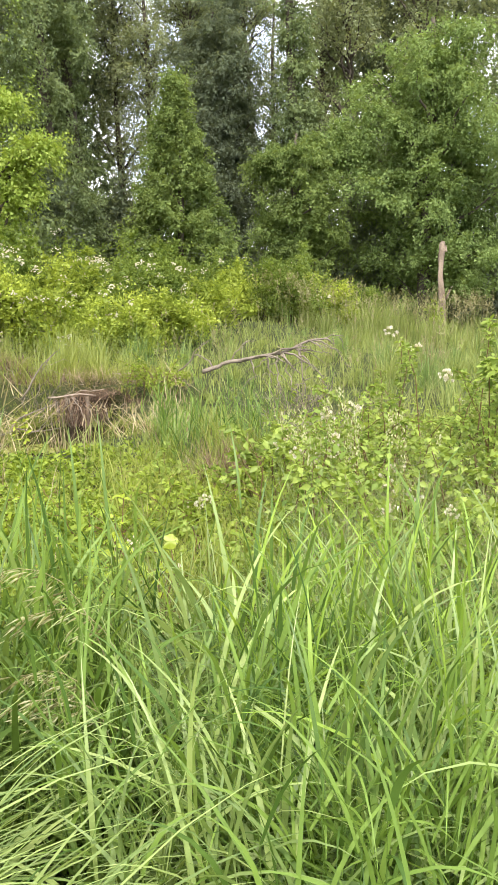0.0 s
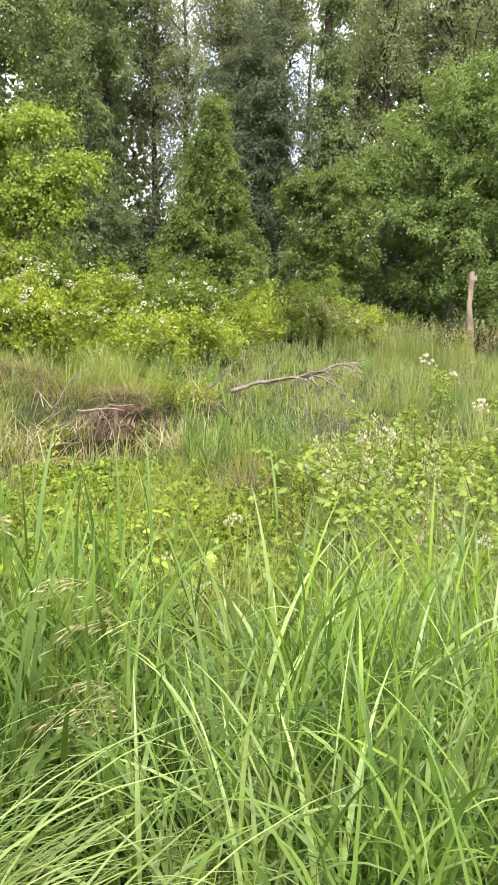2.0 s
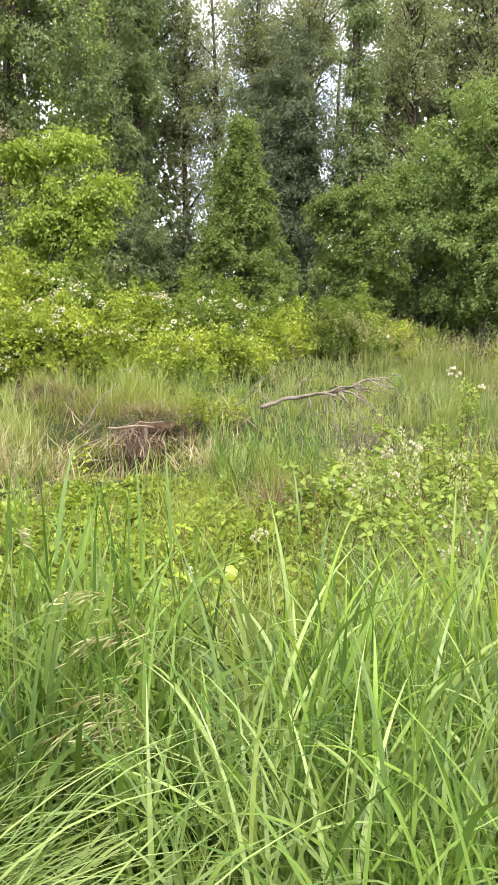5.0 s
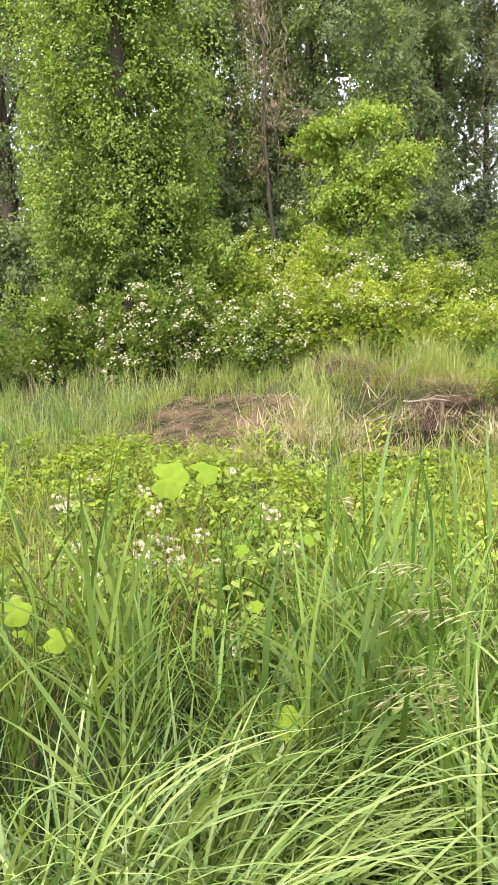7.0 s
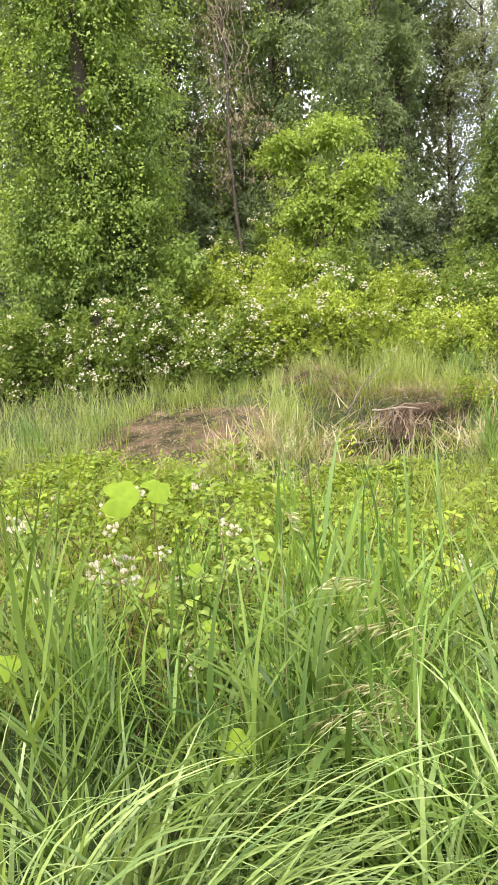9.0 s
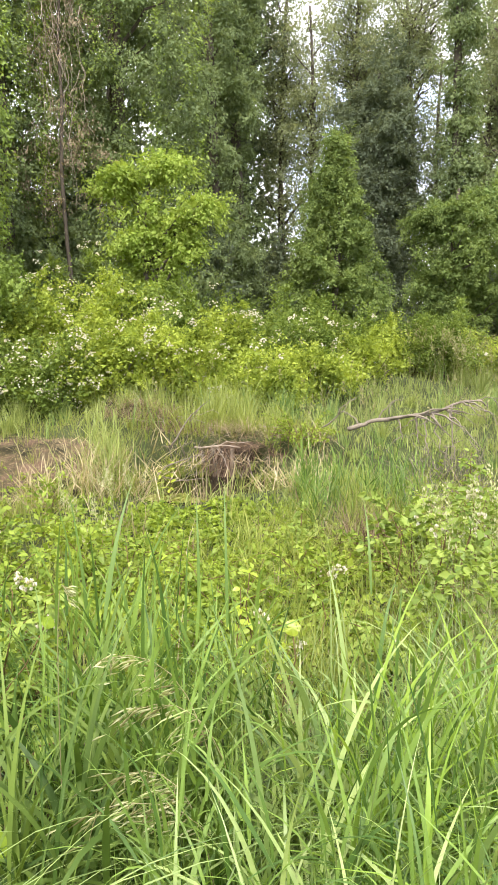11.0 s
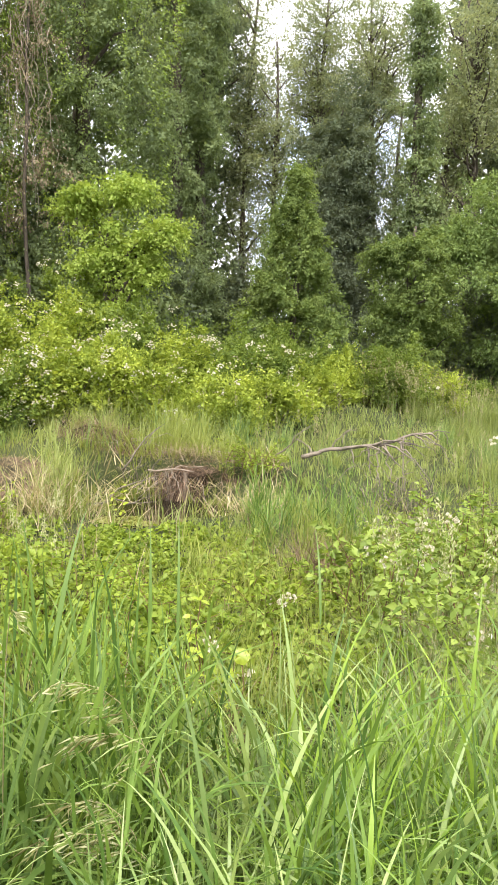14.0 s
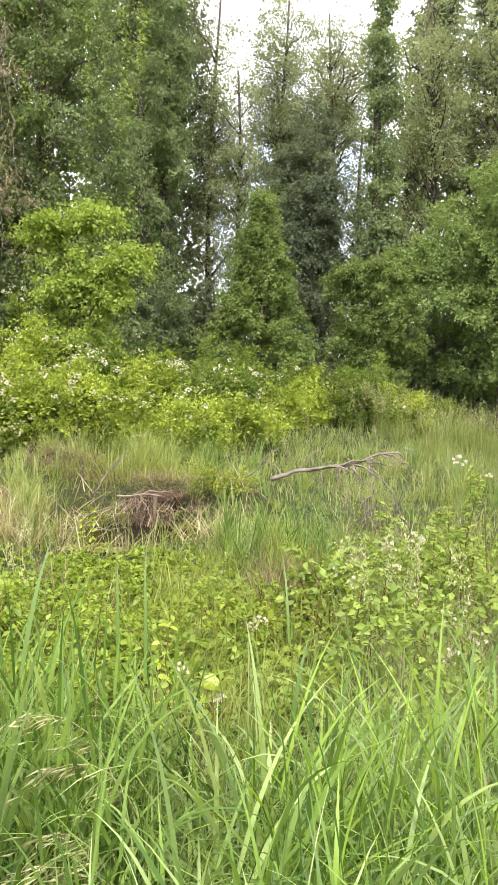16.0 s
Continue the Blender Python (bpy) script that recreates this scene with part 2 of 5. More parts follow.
def joined(pieces):
    verts, tris, at = [], [], 0
    for v, f in pieces:
        verts.append(v)
        tris.append(f + at)
        at += len(v)
    return np.concatenate(verts), np.concatenate(tris)


def part(name, geometry, material, parent=None, label="", smooth_shade=True):
    me = tri_mesh(name, *geometry, smooth_shade)
    me.materials.append(material)
    ob = new(name, me)
    if parent:
        ob.parent = parent
    return tagged(ob, label)


def stuff(name, geometry, material, label, category):
    return tagged(part(name, geometry, material), label, category, kind="stuff")


def thing(name, at, label, category, group=""):
    ob = new(name)
    ob.empty_display_size = 0.1
    ob.location = at
    return tagged(ob, label, category, group)


def unit(v):
    return v / np.maximum(np.linalg.norm(v, axis=-1, keepdims=True), 1e-9)


def blades(base, head, length, width, lean, bend, segs=5, fold=0.0, twist=None):
    """Grass blades: tapering strips that rise at base, lean to their heading and bend over."""
    n = len(base)
    s = np.linspace(0, 1, segs + 1)
    angle = lean[:, None] + bend[:, None] * (s[None] ** 1.6)
    step = (length / segs)[:, None]
    out = np.concatenate([np.zeros((n, 1)), np.cumsum(np.sin(angle[:, :-1]) * step, 1)], 1)
    up = np.concatenate([np.zeros((n, 1)), np.cumsum(np.cos(angle[:, :-1]) * step, 1)], 1)
    ahead = np.stack([np.cos(head), np.sin(head)], 1)
    tw = head + np.pi / 2 + (rng.normal(0, 0.7, n) if twist is None else twist)
    side = np.stack([np.cos(tw), np.sin(tw)], 1)
    centre = np.zeros((n, segs + 1, 3))
    centre[..., :2] = base[:, None, :2] + out[..., None] * ahead[:, None]
    centre[..., 2] = base[:, None, 2] + up
    w = width[:, None] * np.minimum(1, 0.5 + 2.2 * s)[None] * (1 - s[None] ** 1.5) * 1.12
    off = np.zeros_like(centre)
    off[..., :2] = side[:, None] * w[..., None] / 2
    verts = np.concatenate([centre[:, :-1] - off[:, :-1], centre[:, :-1] + off[:, :-1], centre[:, -1:]], 1)
    k, f = segs, []
    for i in range(k - 1):
        f += [[i, k + i, k + i + 1], [i, k + i + 1, i + 1]]
    f += [[k - 1, 2 * k - 1, 2 * k]]
    tris = np.array(f)[None] + (np.arange(n) * (2 * k + 1))[:, None, None]
    return verts.reshape(-1, 3), tris.reshape(-1, 3)


def leaves(at, way, length, width, fold=0.25, face=None):
    """Folded pointed leaves: two halves that meet at the midrib."""
    n = len(at)
    way = unit(way)
    ref = unit(rng.normal(0, 1, (n, 3)) * 0.6 + (np.array([0, 0, 1.0]) if face is None else face))
    side = unit(np.cross(way, ref))
    norm = np.cross(side, way)
    L, W = length[:, None], width[:, None]
    tip = at + way * L - norm * L * 0.12
    mid = at + way * L * 0.45
    a = mid + side * W / 2 + norm * W * fold
    b = mid - side * W / 2 + norm * W * fold
    verts = np.stack([at, a, tip, b], 1).reshape(-1, 3)
    tris = np.array([[0, 1, 2], [0, 2, 3]])[None] + (np.arange(n) * 4)[:, None, None]
    return verts, tris.reshape(-1, 3)


def needles(at, way, length, width):
    """Small pointed leaves of distant foliage, one facet each."""
    n = len(at)
    way = unit(way)
    side = unit(np.cross(way, unit(rng.normal(0, 1, (n, 3)) * 0.7 + np.array([0, 0, 1.0]))))
    root = at + way * length[:, None] * 0.1
    verts = np.stack([root + side * width[:, None] / 2, at + way * length[:, None], root - side * width[:, None] / 2], 1)
    return verts.reshape(-1, 3), np.arange(n * 3).reshape(-1, 3)


def blossoms(at, size, face):
    """Small open five-petalled flowers."""
    n = len(at)
    face = unit(face)
    u = unit(np.cross(face, np.array([0.3, 0.1, 1.0])))
    v = np.cross(face, u)
    turn = rng.uniform(0, 6.28, n)
    pts = [at]
    for k in range(10):
        a = turn + k * np.pi / 5
        r = size / 2 * (1.0 if k % 2 == 0 else 0.5)
        pts.append(at + (np.cos(a) * r)[:, None] * u + (np.sin(a) * r)[:, None] * v + face * (0.15 * size[:, None] if k % 2 == 0 else 0.02))
    tris = np.array([[0, 1 + k, 1 + (k + 1) % 10] for k in range(10)])[None] + (np.arange(n) * 11)[:, None, None]
    return np.stack(pts, 1).reshape(-1, 3), tris.reshape(-1, 3)


def tube(points, radii, sides=6):
    """A tapering round limb along points."""
    p = np.asarray(points, float)
    r = np.asarray(radii, float)
    t = unit(np.gradient(p, axis=0))
    ref = np.where(np.abs(t[:, 2:]) > 0.9, np.array([[1.0, 0, 0]]), np.array([[0, 0, 1.0]]))
    u = unit(np.cross(t, ref))
    v = np.cross(t, u)
    a = np.arange(sides) * 2 * np.pi / sides
    ring = p[:, None] + r[:, None, None] * (np.cos(a)[None, :, None] * u[:, None] + np.sin(a)[None, :, None] * v[:, None])
    verts = np.concatenate([ring.reshape(-1, 3), p[-1:] + t[-1:] * r[-1], p[:1]])
    f, m = [], len(p)
    for i in range(m - 1):
        for j in range(sides):
            a0, a1 = i * sides + j, i * sides + (j + 1) % sides
            f += [[a0, a1, a1 + sides], [a0, a1 + sides, a0 + sides]]
    for j in range(sides):
        f += [[(m - 1) * sides + j, (m - 1) * sides + (j + 1) % sides, m * sides], [(j + 1) % sides, j, m * sides + 1]]
    return verts, np.array(f)


def limb(a, b, r0, r1, sag=0.1, wob=0.08, n=6, sides=5):
    a, b = np.asarray(a, float), np.asarray(b, float)
    s = np.linspace(0, 1, n)[:, None]
    span = np.linalg.norm(b - a)
    p = a + (b - a) * s
    p[:, 2] += sag * span * np.sin(np.pi * s[:, 0])
    p[1:-1] += rng.normal(0, wob * span / n, (n - 2, 3))
    return tube(p, np.linspace(r0, r1, n), sides)


def sheet(xs, ys, rise):
    gx, gy = np.meshgrid(xs, ys)
    i, j = np.meshgrid(np.arange(len(xs) - 1), np.arange(len(ys) - 1))
    c = (j * len(xs) + i).ravel()
    w = len(xs)
    return np.stack([gx, gy, rise(gx, gy)], -1).reshape(-1, 3), np.concatenate([np.stack([c, c + 1, c + w + 1], 1), np.stack([c, c + w + 1, c + w], 1)])


def broad_leaves(at, way, length, width, fold=0.2, face=None, curl=0.2):
    """Rounder leaves with a midrib, for plants close to the path."""
    n = len(at)
    way = unit(way)
    ref = unit(rng.normal(0, 1, (n, 3)) * 0.35 + (np.array([0, 0, 1.0]) if face is None else face))
    side = unit(np.cross(way, ref))
    norm = np.cross(side, way)
    L, W = length[:, None], width[:, None]

    def spot(s, w, drop):
        return at + way * L * s + side * W * w + norm * (abs(w) * W * fold - curl * L * drop)

    verts = np.stack([spot(0, 0, 0), spot(0.38, 0, 0.05), spot(0.72, 0, 0.35), spot(1, 0, 1), spot(0.22, 0.42, 0), spot(0.6, 0.44, 0.25),
                      spot(0.22, -0.42, 0), spot(0.6, -0.44, 0.25)], 1)
    f = np.array([[0, 4, 1], [1, 4, 5], [1, 5, 2], [2, 5, 3], [0, 1, 6], [1, 7, 6], [1, 2, 7], [2, 3, 7]])
    return verts.reshape(-1, 3), (f[None] + (np.arange(n) * 8)[:, None, None]).reshape(-1, 3)


def puffs(centres, radius, count, flat=0.7, inner=0.15):
    """Leaf places in loose clumps round the centres, with the way out of each clump."""
    m = len(centres)
    d = unit(rng.normal(0, 1, (m, count, 3)))
    r = radius[:, None] * rng.uniform(inner, 1, (m, count)) ** 0.55
    off = d * r[..., None]
    off[..., 2] *= flat
    return (centres[:, None] + off).reshape(-1, 3), d.reshape(-1, 3)


def sprays(centres, radius, count, twigs=7, flat=0.7, sag=0.25, up=0.15):
    """Leaf places along the twigs of clumps: feathery, with gaps, and the way each twig points."""
    m = len(centres)
    d = unit(rng.normal(0, 1, (m, twigs, 3)) * np.array([1, 1, flat]) + np.array([0, 0, up]))
    pick = rng.integers(0, twigs, (m, count))
    way = np.take_along_axis(d, pick[..., None].repeat(3, -1), 1)
    s = rng.uniform(0.05, 1.15, (m, count)) ** 0.75
    reach = radius[:, None] * np.take_along_axis(rng.uniform(0.65, 1.25, (m, twigs)), pick, 1)
    at = centres[:, None] + way * (s * reach)[..., None] + rng.normal(0, 1, (m, count, 3)) * (0.13 * radius)[:, None, None]
    at[..., 2] -= sag * s ** 2 * reach
    way = way - np.array([0, 0, 1]) * (2 * sag * s)[..., None]
    return at.reshape(-1, 3), way.reshape(-1, 3)


def crown_centres(n, middle, size, shape="round", shell=0.5):
    """Clump centres in a crown of the given half sizes, more of them near its surface."""
    a, z = rng.uniform(0, 2 * np.pi, n), rng.uniform(-1, 1, n)
    if shape == "round":
        p = unit(rng.normal(0, 1, (n, 3))) * (rng.uniform(0, 1, n) ** shell)[:, None]
        p *= (0.88 + 0.2 * np.sin(3 * np.arctan2(p[:, 1], p[:, 0]) + 5 * p[:, 2] + n))[:, None]
    else:
        if shape == "cone":
            rr = ((1 - z) / 2) ** 0.75 * rng.uniform(0.2, 1, n) ** 0.5 * (1 + 0.16 * np.sin(3 * a + 9 * z) + 0.07 * np.sin(14 * z))
            z = 1 - 2 * ((1 - z) / 2) ** 0.75
        else:
            rr = rng.uniform(0.25, 1, n) ** 0.5 * (0.8 + 0.22 * np.sin(2 * a + 4 * z + n) + 0.18 * np.sin(11 * z + a + n)) * np.minimum(1, 1.8 * (1 - z) + 0.12)
        p = np.stack([np.cos(a) * rr, np.sin(a) * rr, z], 1)
    return np.asarray(middle) + p * np.asarray(size)


def tree(name, x, y, top, label, material, crown, trunk_r=0.16, lean=(0, 0), leaf=0.11, per=60, clump=0.5, limbs=14, droop=0.5, dense=0.3, drapes=0, group="trees at the edge of the marsh"):
    """A tapering trunk, limbs that reach the clumps of the crown, and the leaves. crown: rows of (count, dz from the ground, half sizes, shape, dx, dy)."""
    z0 = float(height(x, y)) - 0.15
    ob = thing(name, (x, y, z0), label, "tree", group)
    n = 9
    s = np.linspace(0, 1, n)
    spine = np.stack([lean[0] * s ** 1.5 + 0.14 * np.sin(5 * s + x) * s, lean[1] * s ** 1.5 + 0.1 * np.sin(4 * s + y) * s, s * (top - z0)], 1)
    trunk = part("trunk", tube(spine, trunk_r * (1 - 0.85 * s) + 0.015 + 0.35 * trunk_r * (s < 0.05), 8), M_BARK, ob)
    centres = np.concatenate([crown_centres(c, (dx, dy, dz), size, shape) for c, dz, size, shape, dx, dy in crown])
    if dense and per < 100:
        centres = centres[(centres[:, 1] < 0.35 * crown[0][2][1]) | (rng.uniform(0, 1, len(centres)) > 0.4)]
    for k in rng.permutation(len(centres))[:limbs]:
        c = centres[k]
        zs = np.clip(c[2] - 0.6 * np.hypot(c[0], c[1]) - 0.3, 0.3, top - z0 - 0.2)
        a = np.array([np.interp(zs, spine[:, 2], spine[:, i]) for i in range(3)])
        reach = np.linalg.norm(c - a)
        part("limb", limb(a, c, 0.014 + 0.022 * reach, 0.007, 0.06, 0.25), M_BARK, trunk)
    rad = rng.uniform(0.6, 1.3, len(centres)) * clump
    at, d = sprays(centres, rad * 1.15, int(per * 1.9))
    way = d * 0.8 + np.array([0, 0, -droop]) + rng.normal(0, 0.5, d.shape)
    size = leaf * rng.uniform(0.5, 1.1, len(at))
    mass = [needles(at, way, size, size * 0.72)]
    if dense:
        at, d = puffs(centres * np.array([0.85, 0.85, 1]), rad * 0.75, max(2, int(per * dense * 0.8)))
        size = leaf * 1.45 * rng.uniform(0.7, 1.2, len(at))
        mass.append(needles(at, d + np.array([0, 0, -droop]) + rng.normal(0, 0.5, d.shape), size, size * 0.9))
    part("crown", joined(mass), material, ob)
    if drapes:
        # Strands carry painted highlights that brighten the face of the ivy.
        part("vines", drape_vines(drapes, crown[0]), M_VINELIT, ob, "hanging strands of ivy, coloured as if lit")
    return ob


def drape_vines(n, row):
    """Strands of ivy that hang straight down over the face of a column."""
    count, dz, size, shape, dx, dy = row
    a = rng.uniform(0, 2 * np.pi, n)
    r = 0.92 + rng.normal(0, 0.08, n)
    high = dz + size[2] * rng.uniform(-0.3, 0.95, n)
    run = np.minimum(rng.uniform(0.8, 3.0, n), high - 0.3)
    m = 130
    s = rng.uniform(0, 1, (n, m))
    taper = np.minimum(1, 1.7 * (1 - (high - dz) / size[2]) + 0.2)
    at = np.stack([dx + (np.cos(a) * r * size[0] * taper)[:, None] + 0.1 * np.sin(4 * s + a[:, None]), dy + (np.sin(a) * r * size[1] * taper)[:, None] + 0 * s, high[:, None] - run[:, None] * s], -1)
    at += rng.normal(0, 0.07, at.shape)
    at = at.reshape(-1, 3)
    out = np.repeat(np.stack([np.cos(a), np.sin(a), -0.9 + 0 * a], 1), m, 0)
    L = 0.05 * rng.uniform(0.6, 1.4, len(at))
    return needles(at, out + rng.normal(0, 0.45, at.shape), L, L * 0.85)


def shrub(name, x, y, size, label, material, count=40, per=90, leaf=0.055, clump=0.35, flowers=0, flower=0.045, group="shrubs on the far bank", stems=10):
    z0 = float(height(x, y)) - 0.05
    ob = thing(name, (x, y, z0), label, "shrub", group)
    centres = crown_centres(count, (0, 0, size[2] * 0.46), (size[0], size[1], size[2] * 0.56), shell=0.35)
    centres = centres[(centres[:, 2] > 0.08) & ((centres[:, 1] < 0.35 * size[1]) | (rng.uniform(0, 1, len(centres)) > 0.4))]
    tops = centres[rng.permutation(len(centres))[: len(centres) // 6]] * np.array([1, 1, 1.0]) + np.array([0, 0, 0.22 * size[2]])
    centres = np.concatenate([centres, tops])
    for c in centres[:stems]:
        part("stem", limb((c[0] * 0.25, c[1] * 0.25, 0), c, 0.014, 0.004, 0.12, 0.3, 5, 4), M_BARK, ob)
    rad = rng.uniform(0.4, 1.45, len(centres)) * clump
    rad[-len(tops):] *= 0.6
    at, d = sprays(centres, rad * 1.1, int(per * 1.6), 8, 0.9, 0.1, 0.35)
    ok = at[:, 2] > 0.0
    at, d = at[ok], d[ok]
    way = d + np.array([0, 0, 0.1]) + rng.normal(0, 0.6, d.shape)
    s = leaf * rng.uniform(0.5, 1.35, len(at))
    at2, d2 = puffs(centres * 0.9, rad * 0.7, max(2, per // 5))
    s2 = leaf * 1.7 * rng.uniform(0.7, 1.2, len(at2))
    part("foliage", joined([needles(at, way, s, s * 0.72), needles(at2, d2 + rng.normal(0, 0.5, d2.shape), s2, s2 * 0.8)]), material, ob)
    if flowers:
        host = centres[(centres[:, 1] < 0.2 * size[1]) | (centres[:, 2] > 0.6 * size[2])]
        pick = host[rng.integers(0, len(host), flowers // 9 + 1)]
        hub = pick + unit(rng.normal(0, 0.8, pick.shape) + np.array([0, -1.0, 0.7])) * clump * 1.02
        p, dd = puffs(hub, rng.uniform(0.04, 0.12, len(hub)), 9)
        part("blossoms", blossoms(p, flower * rng.uniform(0.7, 1.2, len(p)), dd * 0.5 + np.array([0, -0.5, 0.7])), M_PETAL, ob, "clusters of small white flowers")
    return ob


def fan_scatter(n, a0, a1, d0, d1, power=1.0, clumped=0.0):
    """Places in a sector of the marsh: bearings in degrees to the right of +y, distances in metres. clumped: how far they gather in tufts."""
    a = np.radians(rng.uniform(a0, a1, n))
    d = d0 + (d1 - d0) * rng.uniform(0, 1, n) ** power
    x, y = d * np.sin(a), d * np.cos(a)
    if clumped:
        m = max(6, n // 14)
        pick = rng.integers(0, m, n)
        move = rng.uniform(0, 1, n) < clumped
        x = np.where(move, x[pick] + rng.normal(0, 0.05, n), x)
        y = np.where(move, y[pick] + rng.normal(0, 0.05, n), y)
    ok = ~wet(x, y) & ~(straw_bank(x, y) & (rng.uniform(0, 1, n) < 0.8))
    x, y = x[ok], y[ok]
    return np.stack([x, y, height(x, y) - 0.02], 1)


def turf(name, base, material, label, length, width, lean, bend, segs=4, toward=None, spread_dir=0.6):
    n = len(base)
    head = rng.uniform(-np.pi, np.pi, n) if toward is None else rng.normal(toward, spread_dir, n)
    g = blades(base, head, rng.uniform(*length, n), rng.uniform(*width, n), np.abs(rng.normal(0, lean, n)) if lean < 1 else rng.normal(lean, 0.3, n), rng.uniform(*bend, n), segs)
    return stuff(name, g, material, label, "grass")


def lush(x, y):
    """How tall the meadow stands, in patches: low round the fallen branch and by the pond."""
    k = 0.75 + 0.3 * np.sin(1.1 * x + 0.7 * y) * np.sin(0.9 * y - 0.4 * x + 1) + 0.2 * np.sin(2.9 * x + 1.3) * np.sin(2.3 * y)
    k = k * (1 - 0.6 * np.exp(-((x - 0.3) / 0.9) ** 2 - ((y - 9.2) / 0.6) ** 2))
    return k * (1 - 0.65 * smooth(2.2 - np.abs(x), 0, 0.8) * smooth(11.0 - y, 0, 0.8))


def tussocks(name, base, material, label, per, length, width, splay, bend, segs=3, wide=0.09):
    """Tufts of grass: blades that rise together and splay out all round, each tuft of its own size."""
    n = len(base)
    big = lush(base[:, 0], base[:, 1]) * rng.uniform(0.7, 1.3, n)
    head = rng.uniform(-np.pi, np.pi, (n, per))
    off = np.abs(rng.normal(0, wide, (n, per))) * big[:, None]
    at = np.repeat(base[:, None], per, 1)
    at[..., 0] += np.cos(head) * off
    at[..., 1] += np.sin(head) * off
    at = at.reshape(-1, 3)
    m = n * per
    wind = head.ravel() + rng.normal(0, 0.6, m)
    g = blades(at, wind, rng.uniform(*length, m) * np.repeat(big, per), rng.uniform(*width, m), np.abs(rng.normal(0, splay, m)), rng.uniform(*bend, m), segs)
    return stuff(name, g, material, label, "grass")


def low_leaves(name, n, sector, tall, material, label, leaf=0.045, per=70, radius=0.22):
    """Low leafy weeds in clumps that climb through the grass."""
    base = fan_scatter(n, *sector)
    m = len(base)
    centres = base + np.stack([0 * base[:, 0], 0 * base[:, 0], rng.uniform(*tall, m)], 1)
    at, way = sprays(centres, rng.uniform(0.6, 1.3, m) * radius, per, 6, 0.6, 0.15, 0.3)
    ok = at[:, 2] > height(at[:, 0], at[:, 1])
    at, way = at[ok], way[ok]
    size = leaf * rng.uniform(0.45, 1.6, len(at))
    return stuff(name, leaves(at, way * np.array([1, 1, 0.4]) + rng.normal(0, 0.4, way.shape), size, size * 0.6, 0.15), material, label, "weeds")


def reeds(name, base, material, label, tall, leaf_long, leaf_wide, per=5, lean=0.1, arch=(0.5, 1.7), segs=6):
    """Reed grass: upright stalks with long leaves that leave them one above the other and arch over."""
    n = len(base)
    h = rng.uniform(*tall, n)
    head = rng.uniform(-np.pi, np.pi, n)
    tilt = np.abs(rng.normal(0, lean, n))
    pieces = [blades(base, head, h, rng.uniform(0.004, 0.007, n), tilt, rng.uniform(0.05, 0.35, n), 5)]
    for k in range(per):
        f = np.clip((k + rng.uniform(0.2, 1.2, n)) / (per + 0.6), 0.05, 0.98)
        at = base.copy()
        at[:, 0] += np.cos(head) * np.sin(tilt) * h * f
        at[:, 1] += np.sin(head) * np.sin(tilt) * h * f
        at[:, 2] += np.cos(tilt) * h * f * 0.97
        top = k >= per - 1
        L = rng.uniform(*leaf_long, n)
        pieces.append(blades(at, rng.uniform(-np.pi, np.pi, n), L, rng.uniform(*leaf_wide, n), rng.uniform(0.05, 0.4, n) if top else rng.uniform(0.25, 0.95, n),
                             rng.uniform(arch[0] * 0.3, arch[1] * 0.6, n) if top else rng.uniform(*arch, n), segs))
    return stuff(name, joined(pieces), material, label, "grass")


def seed_heads(name, base, label, tall, plume, material=None, grains=14, size=0.02, lean=0.12):
    """Thin stalks, each with a loose plume of grains at its end."""
    n = len(base)
    h, head, tilt = rng.uniform(*tall, n), rng.uniform(-np.pi, np.pi, n), np.abs(rng.normal(0, lean, n))
    stalks = blades(base, head, h, np.full(n, 0.004), tilt, np.full(n, 0.15), 3)
    way = np.stack([np.cos(head) * np.sin(tilt + 0.1), np.sin(head) * np.sin(tilt + 0.1), np.cos(tilt + 0.1)], 1)
    f = rng.uniform(-plume, 0.3 * plume, (n, grains))
    at = base[:, None] + way[:, None] * (h[:, None] + f)[..., None] + rng.normal(0, 0.006 + 0.05 * plume, (n, grains, 3))
    at = at.reshape(-1, 3)
    s = size * rng.uniform(0.7, 1.5, len(at))
    g = leaves(at, np.repeat(way, grains, 0) + rng.normal(0, 0.4, at.shape), s, s * 0.35, 0.1)
    return stuff(name, joined([stalks, g]), material or M_SEED, label, "grass")


